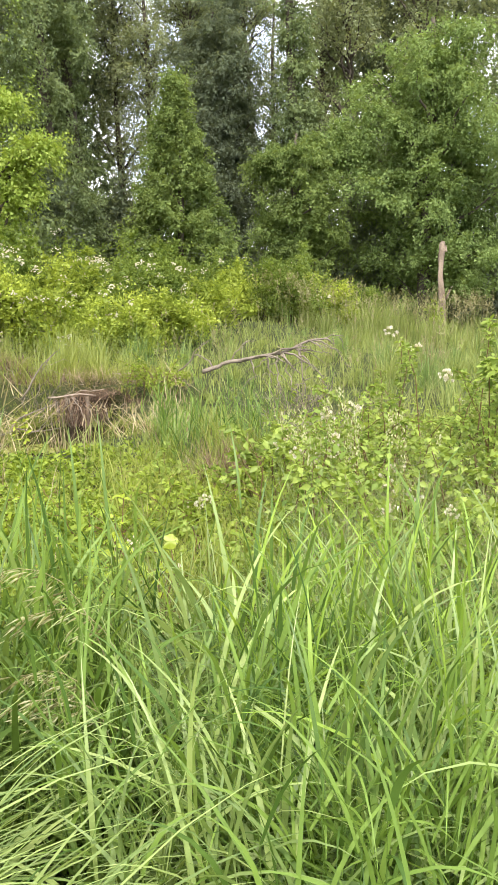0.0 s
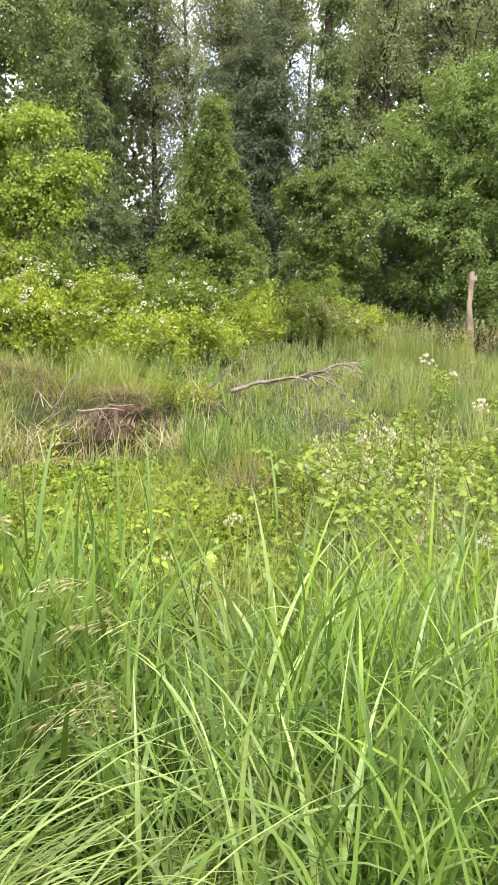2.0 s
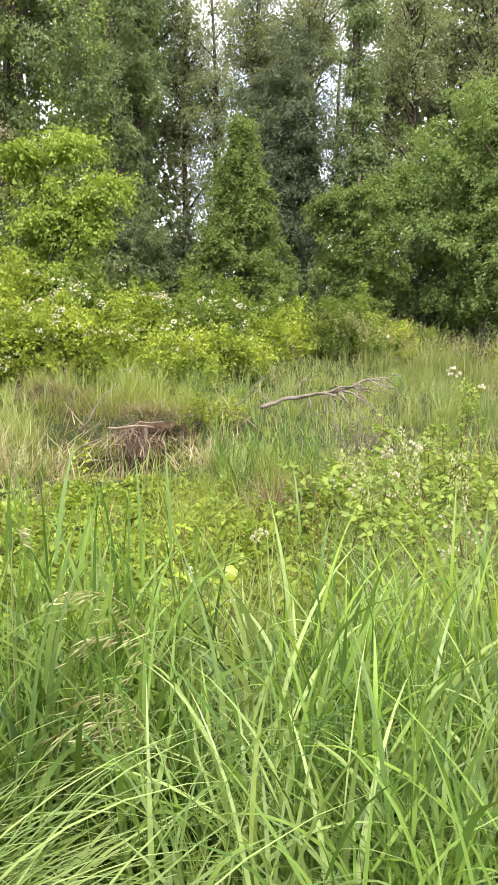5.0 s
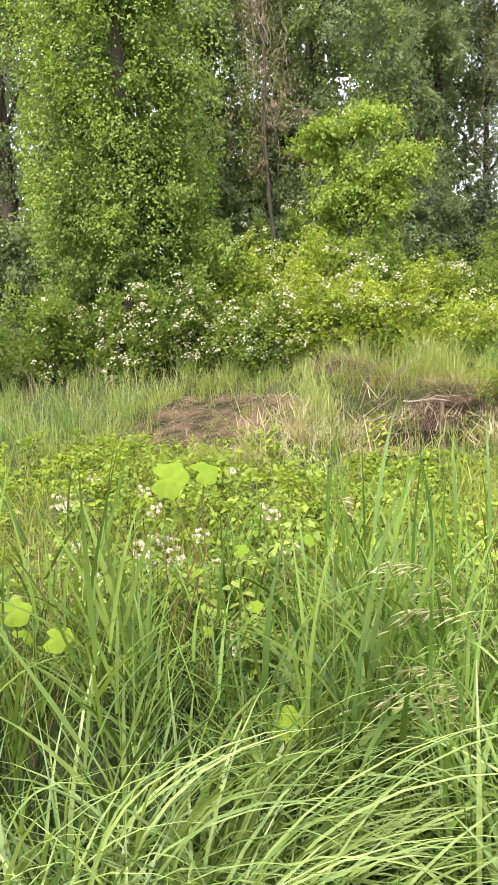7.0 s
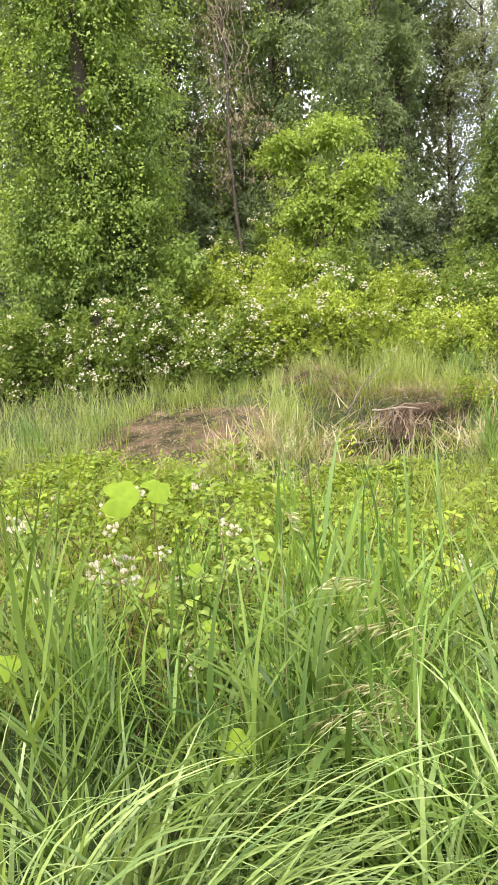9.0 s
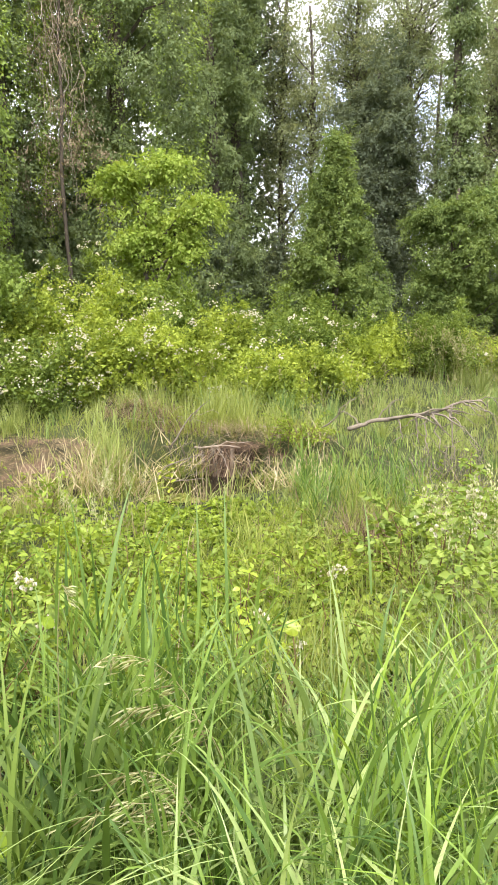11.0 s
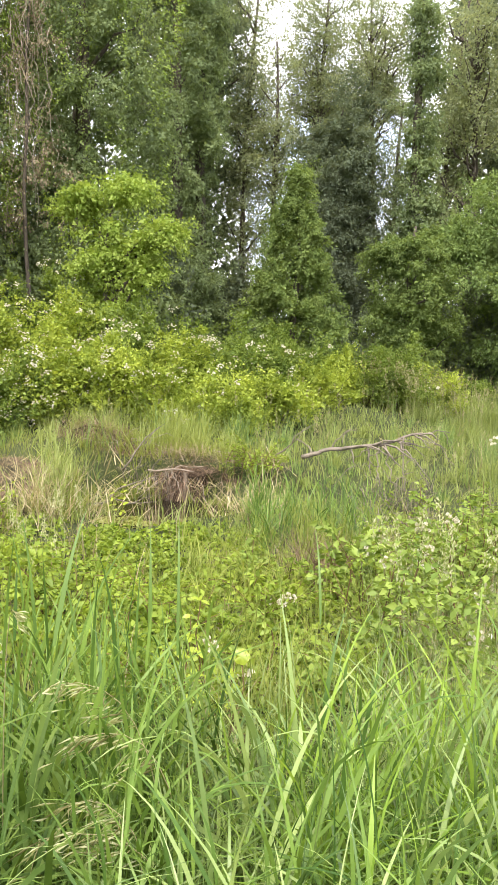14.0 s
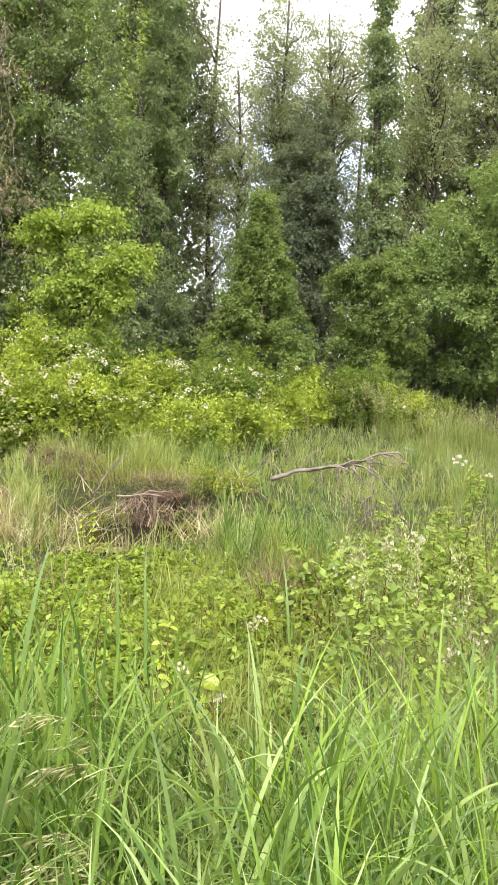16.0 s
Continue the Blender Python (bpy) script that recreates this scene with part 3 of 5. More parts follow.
def bramble(name, x, y, size, label, material, canes=16, leaf=0.07, step=0.07,  flowers=0, group="brambles on the near bank", flower=0.026, broad=0.58, bare=0.18):
    """Arching canes with leaves in threes along them, and flower clusters at their ends."""
    z0 = float(height(x, y)) - 0.02
    ob = thing(name, (x, y, z0), label, "bramble", group)
    spots, ways, ends = [], [], []
    for k in range(canes):
        a = rng.uniform(0, 2 * np.pi)
        r = rng.uniform(0.3, 1.0)
        tip = np.array([np.cos(a) * r * size[0], np.sin(a) * r * size[1], size[2] * rng.uniform(0.45, 1.0) * (1.15 - 0.35 * r)])
        foot = np.array([rng.normal(0, 0.3 * size[0]), rng.normal(0, 0.3 * size[1]), 0.0])
        s = np.linspace(0, 1, 8)[:, None]
        p = foot + (tip - foot) * s
        p[:, 2] += 0.25 * size[2] * np.sin(np.pi * s[:, 0]) * rng.uniform(0.3, 1.2)
        p[1:] += np.cumsum(rng.normal(0, 0.015, (7, 3)), 0)
        p[:, 2] = np.maximum(p[:, 2], 0)
        part("cane", tube(p, np.linspace(0.005, 0.002, 8), 4), M_CANE, ob)
        m = int(np.linalg.norm(tip - foot) * 1.2 / step) + 2
        f = np.linspace(bare, 1, m)
        q = np.stack([np.interp(f, s[:, 0], p[:, i]) for i in range(3)], 1)
        for j in range(3):
            w = unit(rng.normal(0, 1, (m, 3)) * np.array([1, 1, 0.35]) + np.array([0, 0, 0.15]))
            spots.append(q + w * leaf * 0.35)
            ways.append(w + np.array([0, 0, -0.15]))
        ends.append(p[-1])
    at, way = np.concatenate(spots), np.concatenate(ways)
    L = leaf * rng.uniform(0.45, 1.5, len(at))
    part("foliage", broad_leaves(at, way, L, L * broad) if y < 4.3 else leaves(at, way, L, L * broad), material, ob)
    if flowers:
        ends = np.array(ends)
        hub = ends[rng.integers(0, len(ends), max(1, flowers // 8))] + rng.normal(0, 0.05, (max(1, flowers // 8), 3)) + np.array([0, -0.02, 0.03])
        pnt, dd = puffs(hub, np.full(len(hub), 0.05), 8)
        part("blossoms", blossoms(pnt, flower * rng.uniform(0.7, 1.2, len(pnt)), dd * 0.5 + np.array([0, -0.5, 0.7])), M_PETAL, ob, "clusters of white flowers")
    return ob


def heap_form(rx, ry, h, seed, steep=False, notch=False):
    """A lumpy heap with a steep front: the height over a place of its plan."""
    def rise(x, y):
        u, v = x / rx, y / ry
        r = (np.abs(u) ** 3.5 + np.abs(v) ** 3.5) ** (1 / 3.5) + 0.07 * np.sin(5 * u + seed) * np.cos(4 * v + seed) + 0.03 * np.sin(15 * u + 8 * v + seed)
        z = h * (1 - smooth(r, np.where(steep & (v < 0), 0.82, 0.2), np.where(steep & (v < 0), 1.0, 1.1))) * (0.9 + 0.08 * np.sin(4 * u + seed) + 0.05 * np.sin(13 * u + 9 * v))
        if notch:
            z = z * (1 - 0.92 * smooth(u, 0.2, 0.26) * (1 - smooth(u, 0.6, 0.68)) * (1 - smooth(v, -0.35, -0.25)))
        return z - 0.1 * smooth(u * u + v * v, 0.8, 1.8)
    return rise


def thatch_pile(name, x, y, rx, ry, h, label, strands, sticks, seed=1.0, hang=0, foot=None, notch=False):
    """A heap of rotting reeds: a rough dark core, straws lying every way over it, a fringe hanging at its front, and bleached sticks."""
    z0 = max(0.0, float(height(x, y))) - 0.05 if foot is None else foot
    ob = thing(name, (x, y, z0), label, "plant debris", "heaps of dead reeds by the pond")
    rise = heap_form(rx, ry, h, seed, foot is not None, notch)
    part("core", sheet(np.linspace(-1.4 * rx, 1.4 * rx, 60), np.linspace(-1.4 * ry, 1.4 * ry, 60), rise), M_THATCH, ob)
    u = rng.uniform(-1.1, 1.1, (strands, 2)) * np.array([rx, ry])
    base = np.stack([u[:, 0], u[:, 1], rise(u[:, 0], u[:, 1]) + rng.uniform(0, 0.03, strands)], 1)
    edge = 0.3 * smooth(np.hypot(u[:, 0] / rx, u[:, 1] / ry), 0.5, 1.0)
    out = np.where(edge > rng.uniform(0, 1, strands), np.arctan2(u[:, 1], u[:, 0]) + rng.normal(0, 0.9, strands), rng.uniform(-np.pi, np.pi, strands))
    g = [blades(base, out, rng.uniform(0.08, 0.36, strands), rng.uniform(0.003, 0.008, strands), 1.45 + 0.25 * edge + rng.normal(0, 0.2, strands), rng.uniform(-0.1, 0.7, strands), 4)]
    m = strands // 2
    turn = rng.uniform(-np.pi, 0.15 * np.pi, m)
    c, d = np.cos(turn), np.sin(turn)
    rim = (np.abs(c) ** 3.5 + np.abs(d) ** 3.5) ** (-1 / 3.5) * rng.uniform(0.9, 1.02, m)
    face = np.stack([c * rim * rx, d * rim * ry, h * rng.uniform(0.05, 0.95, m)], 1)
    g.append(blades(face, turn + rng.normal(0, 1.1, m), rng.uniform(0.08, 0.3, m), rng.uniform(0.003, 0.008, m), rng.uniform(1.9, 3.0, m), rng.uniform(-0.3, 0.4, m), 4))
    if hang:
        hx = np.concatenate([rng.uniform(-0.9, 0.25, 2 * hang // 3), rng.uniform(0.5, 0.9, hang // 3)]) * rx
        hy = np.full(len(hx), -0.84 * ry) + rng.normal(0, 0.03, len(hx))
        top = np.stack([hx, hy, rise(hx, hy) + rng.uniform(-0.1, 0.05, len(hx))], 1)
        g.append(blades(top, rng.normal(-1.6, 0.5, len(hx)), rng.uniform(0.25, 1.0, len(hx)) * h, rng.uniform(0.003, 0.007, len(hx)), rng.uniform(2.1, 3.0, len(hx)), rng.uniform(-0.1, 0.6, len(hx)), 5))
    tagged(part("straw", joined(g), M_ROOT, ob, "tan and reddish dead reed straw"), kind="stuff")
    for k in range(sticks):
        px, py = rng.uniform(-0.7, 0.7) * rx, rng.uniform(-0.6, 0.4) * ry
        foot = np.array([px, py, float(rise(np.array(px), np.array(py)))])
        tip = foot + np.array([rng.normal(0, 0.3), rng.normal(-0.15, 0.2), rng.uniform(-0.25, 0.2)])
        part("stick", limb(foot, tip, rng.uniform(0.004, 0.01), 0.003, 0.05, 0.2, 5, 5), M_PALEWOOD, ob)
    return ob


def twig_tangle(name, x, y, size, label, count):
    z0 = float(height(x, y))
    ob = thing(name, (x, y, z0), label, "dead twigs", "tangles of dead twigs")
    for k in range(count):
        foot = np.array([rng.normal(0, size[0] * 0.5), rng.normal(0, size[1] * 0.5), 0.0])
        tip = foot + np.array([rng.normal(0, size[0] * 0.7), rng.normal(0, size[1] * 0.6), size[2] * rng.uniform(0.4, 1)])
        part("twig", limb(foot, tip, rng.uniform(0.004, 0.008), 0.002, 0.1, 0.35, 6, 4), M_TWIG, ob)
    return ob


# ---- ground, mud and water ----
tagged(part("ground", sheet(np.concatenate([[-1500, -300, -80], np.linspace(-30, 30, 141), [80, 300, 1500]]),
                            np.concatenate([[-1500, -300, -60], np.linspace(-12, 34, 110), [80, 300, 1500]]), height), M_GROUND),
       "dark damp marsh soil with plant litter", "ground", kind="structure")
tagged(part("mud_flat", sheet(np.linspace(-6.4, -2.7, 90), np.linspace(6.1, 9.9, 80),
                              lambda x, y: height(x, y) + 0.015 + 0.012 * np.sin(17 * x + 5 * y) * np.sin(13 * y) - 0.3 * smooth(mud_at(x, y), 0.85, 1.35)), M_MUD),
       "bare wet reddish-brown mud beside the pond", "mud", kind="structure")
tagged(part("water", sheet(np.linspace(-3.6, -1.0, 40), np.linspace(7.2, 9.7, 40), lambda x, y: -0.4 * smooth(pond_at(x, y), 1.25, 1.7)), M_WATER), "small dark still pond with murky brown water", "pond", kind="structure")
n = 12000
px, py = rng.uniform(-3.3, -1.2, n), rng.uniform(7.4, 8.8, n)
weed = np.sin(6 * px + 2 * np.sin(5 * py)) + np.sin(9 * py + px) + rng.normal(0, 0.35, n)
ok = (pond_at(px, py) < 1.7) & (py < 8.3 + 0.2 * np.sin(5 * px) + rng.normal(0, 0.12, n)) & ((weed > -0.9) | (py < 8.05))
flat = np.stack([px, py, 0.006 - 0.4 * smooth(pond_at(px, py), 1.25, 1.7)], 1)[ok]
verts, tris = leaves(flat, rng.normal(0, 1, flat.shape) * np.array([1, 1, 0.02]), np.full(len(flat), 0.045), np.full(len(flat), 0.04), 0.0)
afloat = flat[:, 1] < 8.0 + 0.3 * smooth(flat[:, 0], -2.0, -1.6) + 0.12 * np.sin(7 * flat[:, 0]) + 0.06 * np.sin(23 * flat[:, 0])
stuff("duckweed", (verts, tris[np.repeat(afloat, 2)]), M_DUCKWEED, "floating yellow-green duckweed on the pond", "duckweed")

# ---- trees ----
tree("young_tree", -1.5, 17.0, 5.2, "slender pointed young green tree behind shrubs", M_YOUNG,
     [(200, 2.7, (1.75, 1.3, 2.4), "cone", 0, 0)], 0.08, per=170, clump=0.3, leaf=0.066)
tree("maple_tree", -4.5, 13.4, 4.2, "small bright yellow-green maple in front of ivy", M_BRIGHT,
     [(44, 2.3, (0.85, 0.7, 1.0), "round", 0, 0), (12, 2.9, (0.35, 0.35, 0.2), "round", 0.95, 0), (14, 3.6, (0.5, 0.4, 0.22), "round", 0.3, 0), (14, 3.35, (0.4, 0.4, 0.25), "round", -0.55, 0), (10, 2.2, (0.3, 0.3, 0.3), "round", 0.75, 0), (16, 1.3, (0.7, 0.6, 0.7), "round", 0.1, 0)],
     0.07, per=130, clump=0.29, leaf=0.07, limbs=24)
tree("spreading_tree", 4.4, 19.2, 7.4, "broad leafy green tree with low spreading limbs", M_TREE,
     [(230, 4.5, (2.4, 2.0, 2.8), "round", 0, 0), (100, 1.9, (2.5, 1.6, 1.5), "round", 0.6, 0), (40, 6.2, (1.1, 1.0, 1.2), "round", 0.5, 0), (30, 4.6, (0.6, 0.8, 0.8), "round", -2.2, 0)], 0.2, per=150, clump=0.42, leaf=0.076, limbs=30)
tree("round_tree", 1.2, 18.8, 4.9, "low rounded green tree under taller trees", M_YOUNG,
     [(110, 2.6, (1.3, 1.1, 1.9), "round", 0.1, 0), (34, 3.9, (1.1, 0.5, 0.4), "round", -0.3, 0)], 0.1, per=190, clump=0.36, leaf=0.066)
tree("ivy_tree", -7.7, 11.0, 9.8, "tall tree wrapped in bright hanging ivy", M_IVYLIT,
     [(430, 4.5, (1.7, 1.2, 4.9), "column", 0, 0), (90, 2.2, (1.9, 1.0, 2.0), "round", 0.2, -0.2)], 0.2, per=120, clump=0.36, leaf=0.058, droop=1.0, dense=0.95, drapes=170)
tree("ivy_tree", -6.2, 16.4, 13.5, "tall tree overgrown with dark ivy", M_IVY,
     [(480, 6.2, (2.1, 1.3, 6.8), "column", 0, 0), (60, 2.4, (2.4, 1.0, 2.2), "round", 0, 0)], 0.25, per=110, clump=0.42, leaf=0.068, droop=1.0, dense=0.65, drapes=110)
for tx, ty, top, wide, count, low in ((-8.1, 14.9, 14, 0.95, 230, 1.2), (-11.4, 12.2, 13, 1.8, 330, 2.2), (-9.1, 15.4, 15, 1.7, 360, 2.0), (-7.6, 19.6, 15, 1.6, 260, 2.2), (-5.0, 20.2, 15, 1.1, 260, 1.3), (-4.6, 21.4, 14.5, 0.65, 190, 1.0), (1.3, 21.4, 12.5, 0.6, 210, 0.9)):
    tree("ivy_tree", tx, ty, top, "tall dark forest tree with an ivy-covered trunk", M_IVY,
         [(count, top * 0.45, (wide, wide, top * 0.48), "column", 0, 0), (40, 1.9, (low, 0.8, 1.8), "round", 0, 0)], 0.2, per=95, clump=0.42, leaf=0.074, droop=0.9, dense=0.7, drapes=110 if low == 1.2 and tx < -8 else 0)
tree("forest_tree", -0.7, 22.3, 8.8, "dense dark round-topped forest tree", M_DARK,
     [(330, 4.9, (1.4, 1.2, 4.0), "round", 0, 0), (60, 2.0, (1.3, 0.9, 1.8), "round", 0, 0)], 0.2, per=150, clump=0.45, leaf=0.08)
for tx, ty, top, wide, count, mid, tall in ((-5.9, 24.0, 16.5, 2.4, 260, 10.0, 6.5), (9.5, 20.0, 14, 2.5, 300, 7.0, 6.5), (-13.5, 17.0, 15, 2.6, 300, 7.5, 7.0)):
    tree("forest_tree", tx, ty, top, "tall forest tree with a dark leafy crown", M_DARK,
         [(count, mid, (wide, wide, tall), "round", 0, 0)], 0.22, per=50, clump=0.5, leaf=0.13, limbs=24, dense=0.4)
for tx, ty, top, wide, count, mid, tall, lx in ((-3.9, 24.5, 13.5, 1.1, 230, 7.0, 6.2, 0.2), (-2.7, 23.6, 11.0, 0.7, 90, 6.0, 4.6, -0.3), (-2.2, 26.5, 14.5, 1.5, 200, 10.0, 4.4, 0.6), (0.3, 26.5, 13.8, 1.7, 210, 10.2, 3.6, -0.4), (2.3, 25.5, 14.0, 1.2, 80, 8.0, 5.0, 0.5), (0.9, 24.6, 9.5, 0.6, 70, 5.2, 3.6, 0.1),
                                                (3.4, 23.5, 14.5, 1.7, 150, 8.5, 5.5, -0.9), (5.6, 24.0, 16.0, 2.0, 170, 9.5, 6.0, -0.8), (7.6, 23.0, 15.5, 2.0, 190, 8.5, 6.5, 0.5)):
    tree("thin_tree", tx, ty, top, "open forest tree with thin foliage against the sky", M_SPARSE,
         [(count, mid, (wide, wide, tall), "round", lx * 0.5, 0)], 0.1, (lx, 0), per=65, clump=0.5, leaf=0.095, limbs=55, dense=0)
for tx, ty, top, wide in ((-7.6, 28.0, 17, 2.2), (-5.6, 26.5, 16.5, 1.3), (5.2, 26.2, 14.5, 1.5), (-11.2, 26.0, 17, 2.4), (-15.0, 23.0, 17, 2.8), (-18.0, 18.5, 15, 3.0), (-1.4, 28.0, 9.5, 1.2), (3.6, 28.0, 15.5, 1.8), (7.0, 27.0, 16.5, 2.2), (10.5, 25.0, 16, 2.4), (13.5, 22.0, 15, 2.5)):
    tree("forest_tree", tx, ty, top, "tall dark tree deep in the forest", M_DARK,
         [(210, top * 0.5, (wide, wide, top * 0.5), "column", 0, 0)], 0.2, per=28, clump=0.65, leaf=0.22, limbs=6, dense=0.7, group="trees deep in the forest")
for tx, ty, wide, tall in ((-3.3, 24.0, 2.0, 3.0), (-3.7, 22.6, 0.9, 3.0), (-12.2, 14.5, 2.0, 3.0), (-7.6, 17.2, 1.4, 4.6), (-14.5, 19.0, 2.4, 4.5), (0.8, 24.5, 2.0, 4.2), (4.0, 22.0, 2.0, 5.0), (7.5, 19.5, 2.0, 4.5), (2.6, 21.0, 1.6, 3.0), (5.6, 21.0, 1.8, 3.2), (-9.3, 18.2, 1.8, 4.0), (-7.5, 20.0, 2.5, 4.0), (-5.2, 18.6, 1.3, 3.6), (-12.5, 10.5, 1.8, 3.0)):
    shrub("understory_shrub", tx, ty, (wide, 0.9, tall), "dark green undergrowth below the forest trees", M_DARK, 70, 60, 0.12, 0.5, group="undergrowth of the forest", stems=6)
# ---- shrubs on the far bank ----
# LIT shrubs wear the leaf tone with sunlight painted in.
LIT, MID = "lime-green shrub on the far bank, coloured as if lit", "dense green shrub on the far bank"
FLOWERY = "dense green shrub covered with small white flowers"
SPOTTED = "lime-green shrub dotted with white flowers"
for sx, sy, size, text, mat, count, fl in (
        # front row, from beneath the ivy to the meadow
        (-9.6, 8.8, (1.2, 0.7, 1.3), MID, M_BUSH, 60, 0), (-8.2, 9.5, (1.0, 0.7, 1.4), MID, M_BUSH, 60, 150), (-6.95, 9.8, (0.85, 0.6, 1.25), FLOWERY, M_BUSH, 55, 700),
        (-6.0, 10.1, (0.85, 0.6, 1.5), FLOWERY, M_BUSH, 60, 800), (-5.1, 10.4, (0.7, 0.6, 1.2), SPOTTED, M_BUSH, 45, 500), (-4.45, 10.7, (0.75, 0.6, 1.45), SPOTTED, M_BUSHLIT, 55, 450),
        (-3.6, 11.1, (0.8, 0.6, 1.35), SPOTTED, M_BUSHLIT, 55, 350), (-2.8, 11.5, (0.75, 0.6, 1.1), LIT, M_BUSHLIT, 45, 150), (-2.1, 12.1, (0.75, 0.6, 0.95), LIT, M_BUSHLIT, 40, 120),
        (-1.4, 13.0, (0.8, 0.6, 0.9), LIT, M_BUSHLIT, 40, 40), (-0.7, 14.4, (0.8, 0.6, 0.95), LIT, M_BUSHLIT, 40, 0),
        # middle row
        (-5.6, 11.4, (0.8, 0.6, 1.75), SPOTTED, M_BUSHLIT, 55, 300), (-4.7, 11.9, (0.8, 0.6, 1.65), LIT, M_BUSHLIT, 55, 150), (-3.9, 12.2, (0.8, 0.6, 1.8), SPOTTED, M_BUSH, 55, 600),
        (-3.05, 12.5, (0.7, 0.6, 1.75), LIT, M_BUSHLIT, 50, 200), (-2.4, 13.0, (0.7, 0.6, 1.5), SPOTTED, M_BUSH, 50, 350), (-1.8, 13.9, (0.8, 0.6, 1.35), MID, M_BUSH, 50, 150),
        (-1.1, 15.2, (0.8, 0.6, 1.25), MID, M_BUSH, 50, 80),
        # back row
        (-6.6, 12.4, (1.0, 0.6, 2.0), MID, M_BUSH, 55, 0), (-5.4, 12.9, (1.0, 0.6, 2.0), FLOWERY, M_BUSH, 60, 700), (-3.0, 13.6, (0.8, 0.6, 1.9), FLOWERY, M_BUSH, 55, 500),
        (-2.2, 14.9, (0.9, 0.6, 1.7), MID, M_BUSH, 50, 0), (-1.6, 16.1, (1.0, 0.6, 1.6), MID, M_BUSH, 50, 0),
        # round shrubs before the trees
        (0.15, 16.4, (0.8, 0.7, 1.35), "rounded dark green shrub at the meadow edge", M_BUSH, 60, 0), (0.95, 16.8, (0.85, 0.7, 1.45), "rounded green shrub at the meadow edge", M_BUSH, 65, 100),
        (-0.45, 16.0, (0.6, 0.6, 1.2), LIT, M_BUSHLIT, 40, 0), (1.75, 17.4, (0.8, 0.7, 1.2), LIT, M_BUSHLIT, 45, 0), (2.6, 18.2, (0.8, 0.6, 1.1), MID, M_BUSH, 40, 0),
        (-10.9, 8.0, (1.3, 0.8, 1.6), "low green shrub beneath dark trees", M_BUSH, 60, 0)):
    shrub("flowering_shrub" if fl else "shrub", sx, sy, size, text, mat, int(count * 0.85), 140, 0.048, flowers=int(fl * 0.65), flower=0.036, clump=0.29, stems=7)

# ---- snag, fallen branch, heaps of dead reeds ----
snag = thing("dead_snag", (4.4, 17.45, float(height(4.4, 17.45)) - 0.1), "broken weathered dead tree trunk standing in reeds", "tree stump")
zz = np.linspace(0, 2.15, 22)
bole_v, bole_f = tube(np.stack([0.03 * np.sin(3 * zz) - 0.02 * zz, 0 * zz, zz], 1), 0.088 - 0.015 * zz + 0.008 * np.sin(7 * zz), 18)
turn = np.arctan2(bole_v[:, 1], bole_v[:, 0])
bole_v[:, :2] *= (1 + 0.09 * np.sin(5 * turn + 2 * bole_v[:, 2]) + 0.06 * np.sin(9 * turn - 3 * bole_v[:, 2]) + 0.05 * np.sin(17 * bole_v[:, 2] + 2 * turn))[:, None]
bole_v[:, 2] += np.where(bole_v[:, 2] > 2.1, 0.09 * np.sin(2 * turn + 1) + 0.06 * np.sin(5 * turn), 0)
body = part("trunk", (bole_v, bole_f), M_DEADWOOD, snag)
for dx, h, r in ((-0.045, 0.2, 0.04), (0.035, 0.1, 0.05)):
    part("splinter", limb((dx, 0, 2.05), (dx * 1.3, 0, 2.1 + h), r, 0.006, 0, 0.05, 5, 5), M_DEADWOOD, body)
part("side_stub", limb((0.08, 0, 1.0), (0.2, -0.05, 1.28), 0.03, 0.012, 0, 0.05, 4, 5), M_DEADWOOD, body)

fallen = thing("fallen_branch", (0.0, 9.6, 0.0), "bare bleached dead branch lying across meadow grass", "branch")
bough = np.array([(-0.62, 0.0, 0.58), (-0.37, 0.02, 0.67), (0.11, 0.0, 0.76), (0.4, -0.04, 0.81), (0.72, 0.0, 0.94), (0.95, 0.05, 0.97), (1.08, 0.08, 0.88)])
s = np.linspace(0, 6, 25)
bend = np.stack([np.interp(s, np.arange(7), bough[:, i]) for i in range(3)], 1) + rng.normal(0, 0.007, (25, 3))
stem = part("stem", tube(bend, 0.031 - 0.004 * s + 0.002 * np.sin(5 * s), 7), M_TWIG, fallen)
for a, b, r in ((6, (0.35, -0.15, 0.75), 0.016), (8, (0.5, -0.2, 0.68), 0.013), (9, (0.25, -0.2, 0.45), 0.011), (11, (0.62, -0.25, 0.55), 0.014), (12, (0.5, -0.3, 0.3), 0.01), (13, (0.9, -0.1, 0.8), 0.013),
                (14, (0.78, -0.3, 0.6), 0.012), (16, (0.95, -0.1, 0.85), 0.01), (10, (0.75, -0.1, 0.87), 0.012), (7, (0.05, -0.2, 0.5), 0.009), (15, (0.66, -0.3, 0.25), 0.009), (17, (1.15, -0.05, 0.78), 0.008),
                (2, (-0.7, 0.05, 0.8), 0.009), (5, (-0.05, 0.1, 0.95), 0.007), (19, (1.2, 0.1, 0.98), 0.006), (12, (0.95, -0.4, 0.45), 0.011), (11, (0.35, -0.35, 0.28), 0.008)):
    twig = part("twig", limb(bend[a], b, r * 1.4, 0.004, 0.07, 0.25, 7, 5), M_TWIG, stem)
    for k in range(2):
        f = bend[a] + (np.array(b) - bend[a]) * rng.uniform(0.4, 0.9)
        part("twiglet", limb(f, f + np.array([rng.normal(0.1, 0.14), rng.normal(-0.05, 0.08), rng.uniform(-0.28, 0.1)]), 0.007, 0.003, 0.06, 0.3, 5, 4), M_TWIG, twig) if k or a % 2 else None

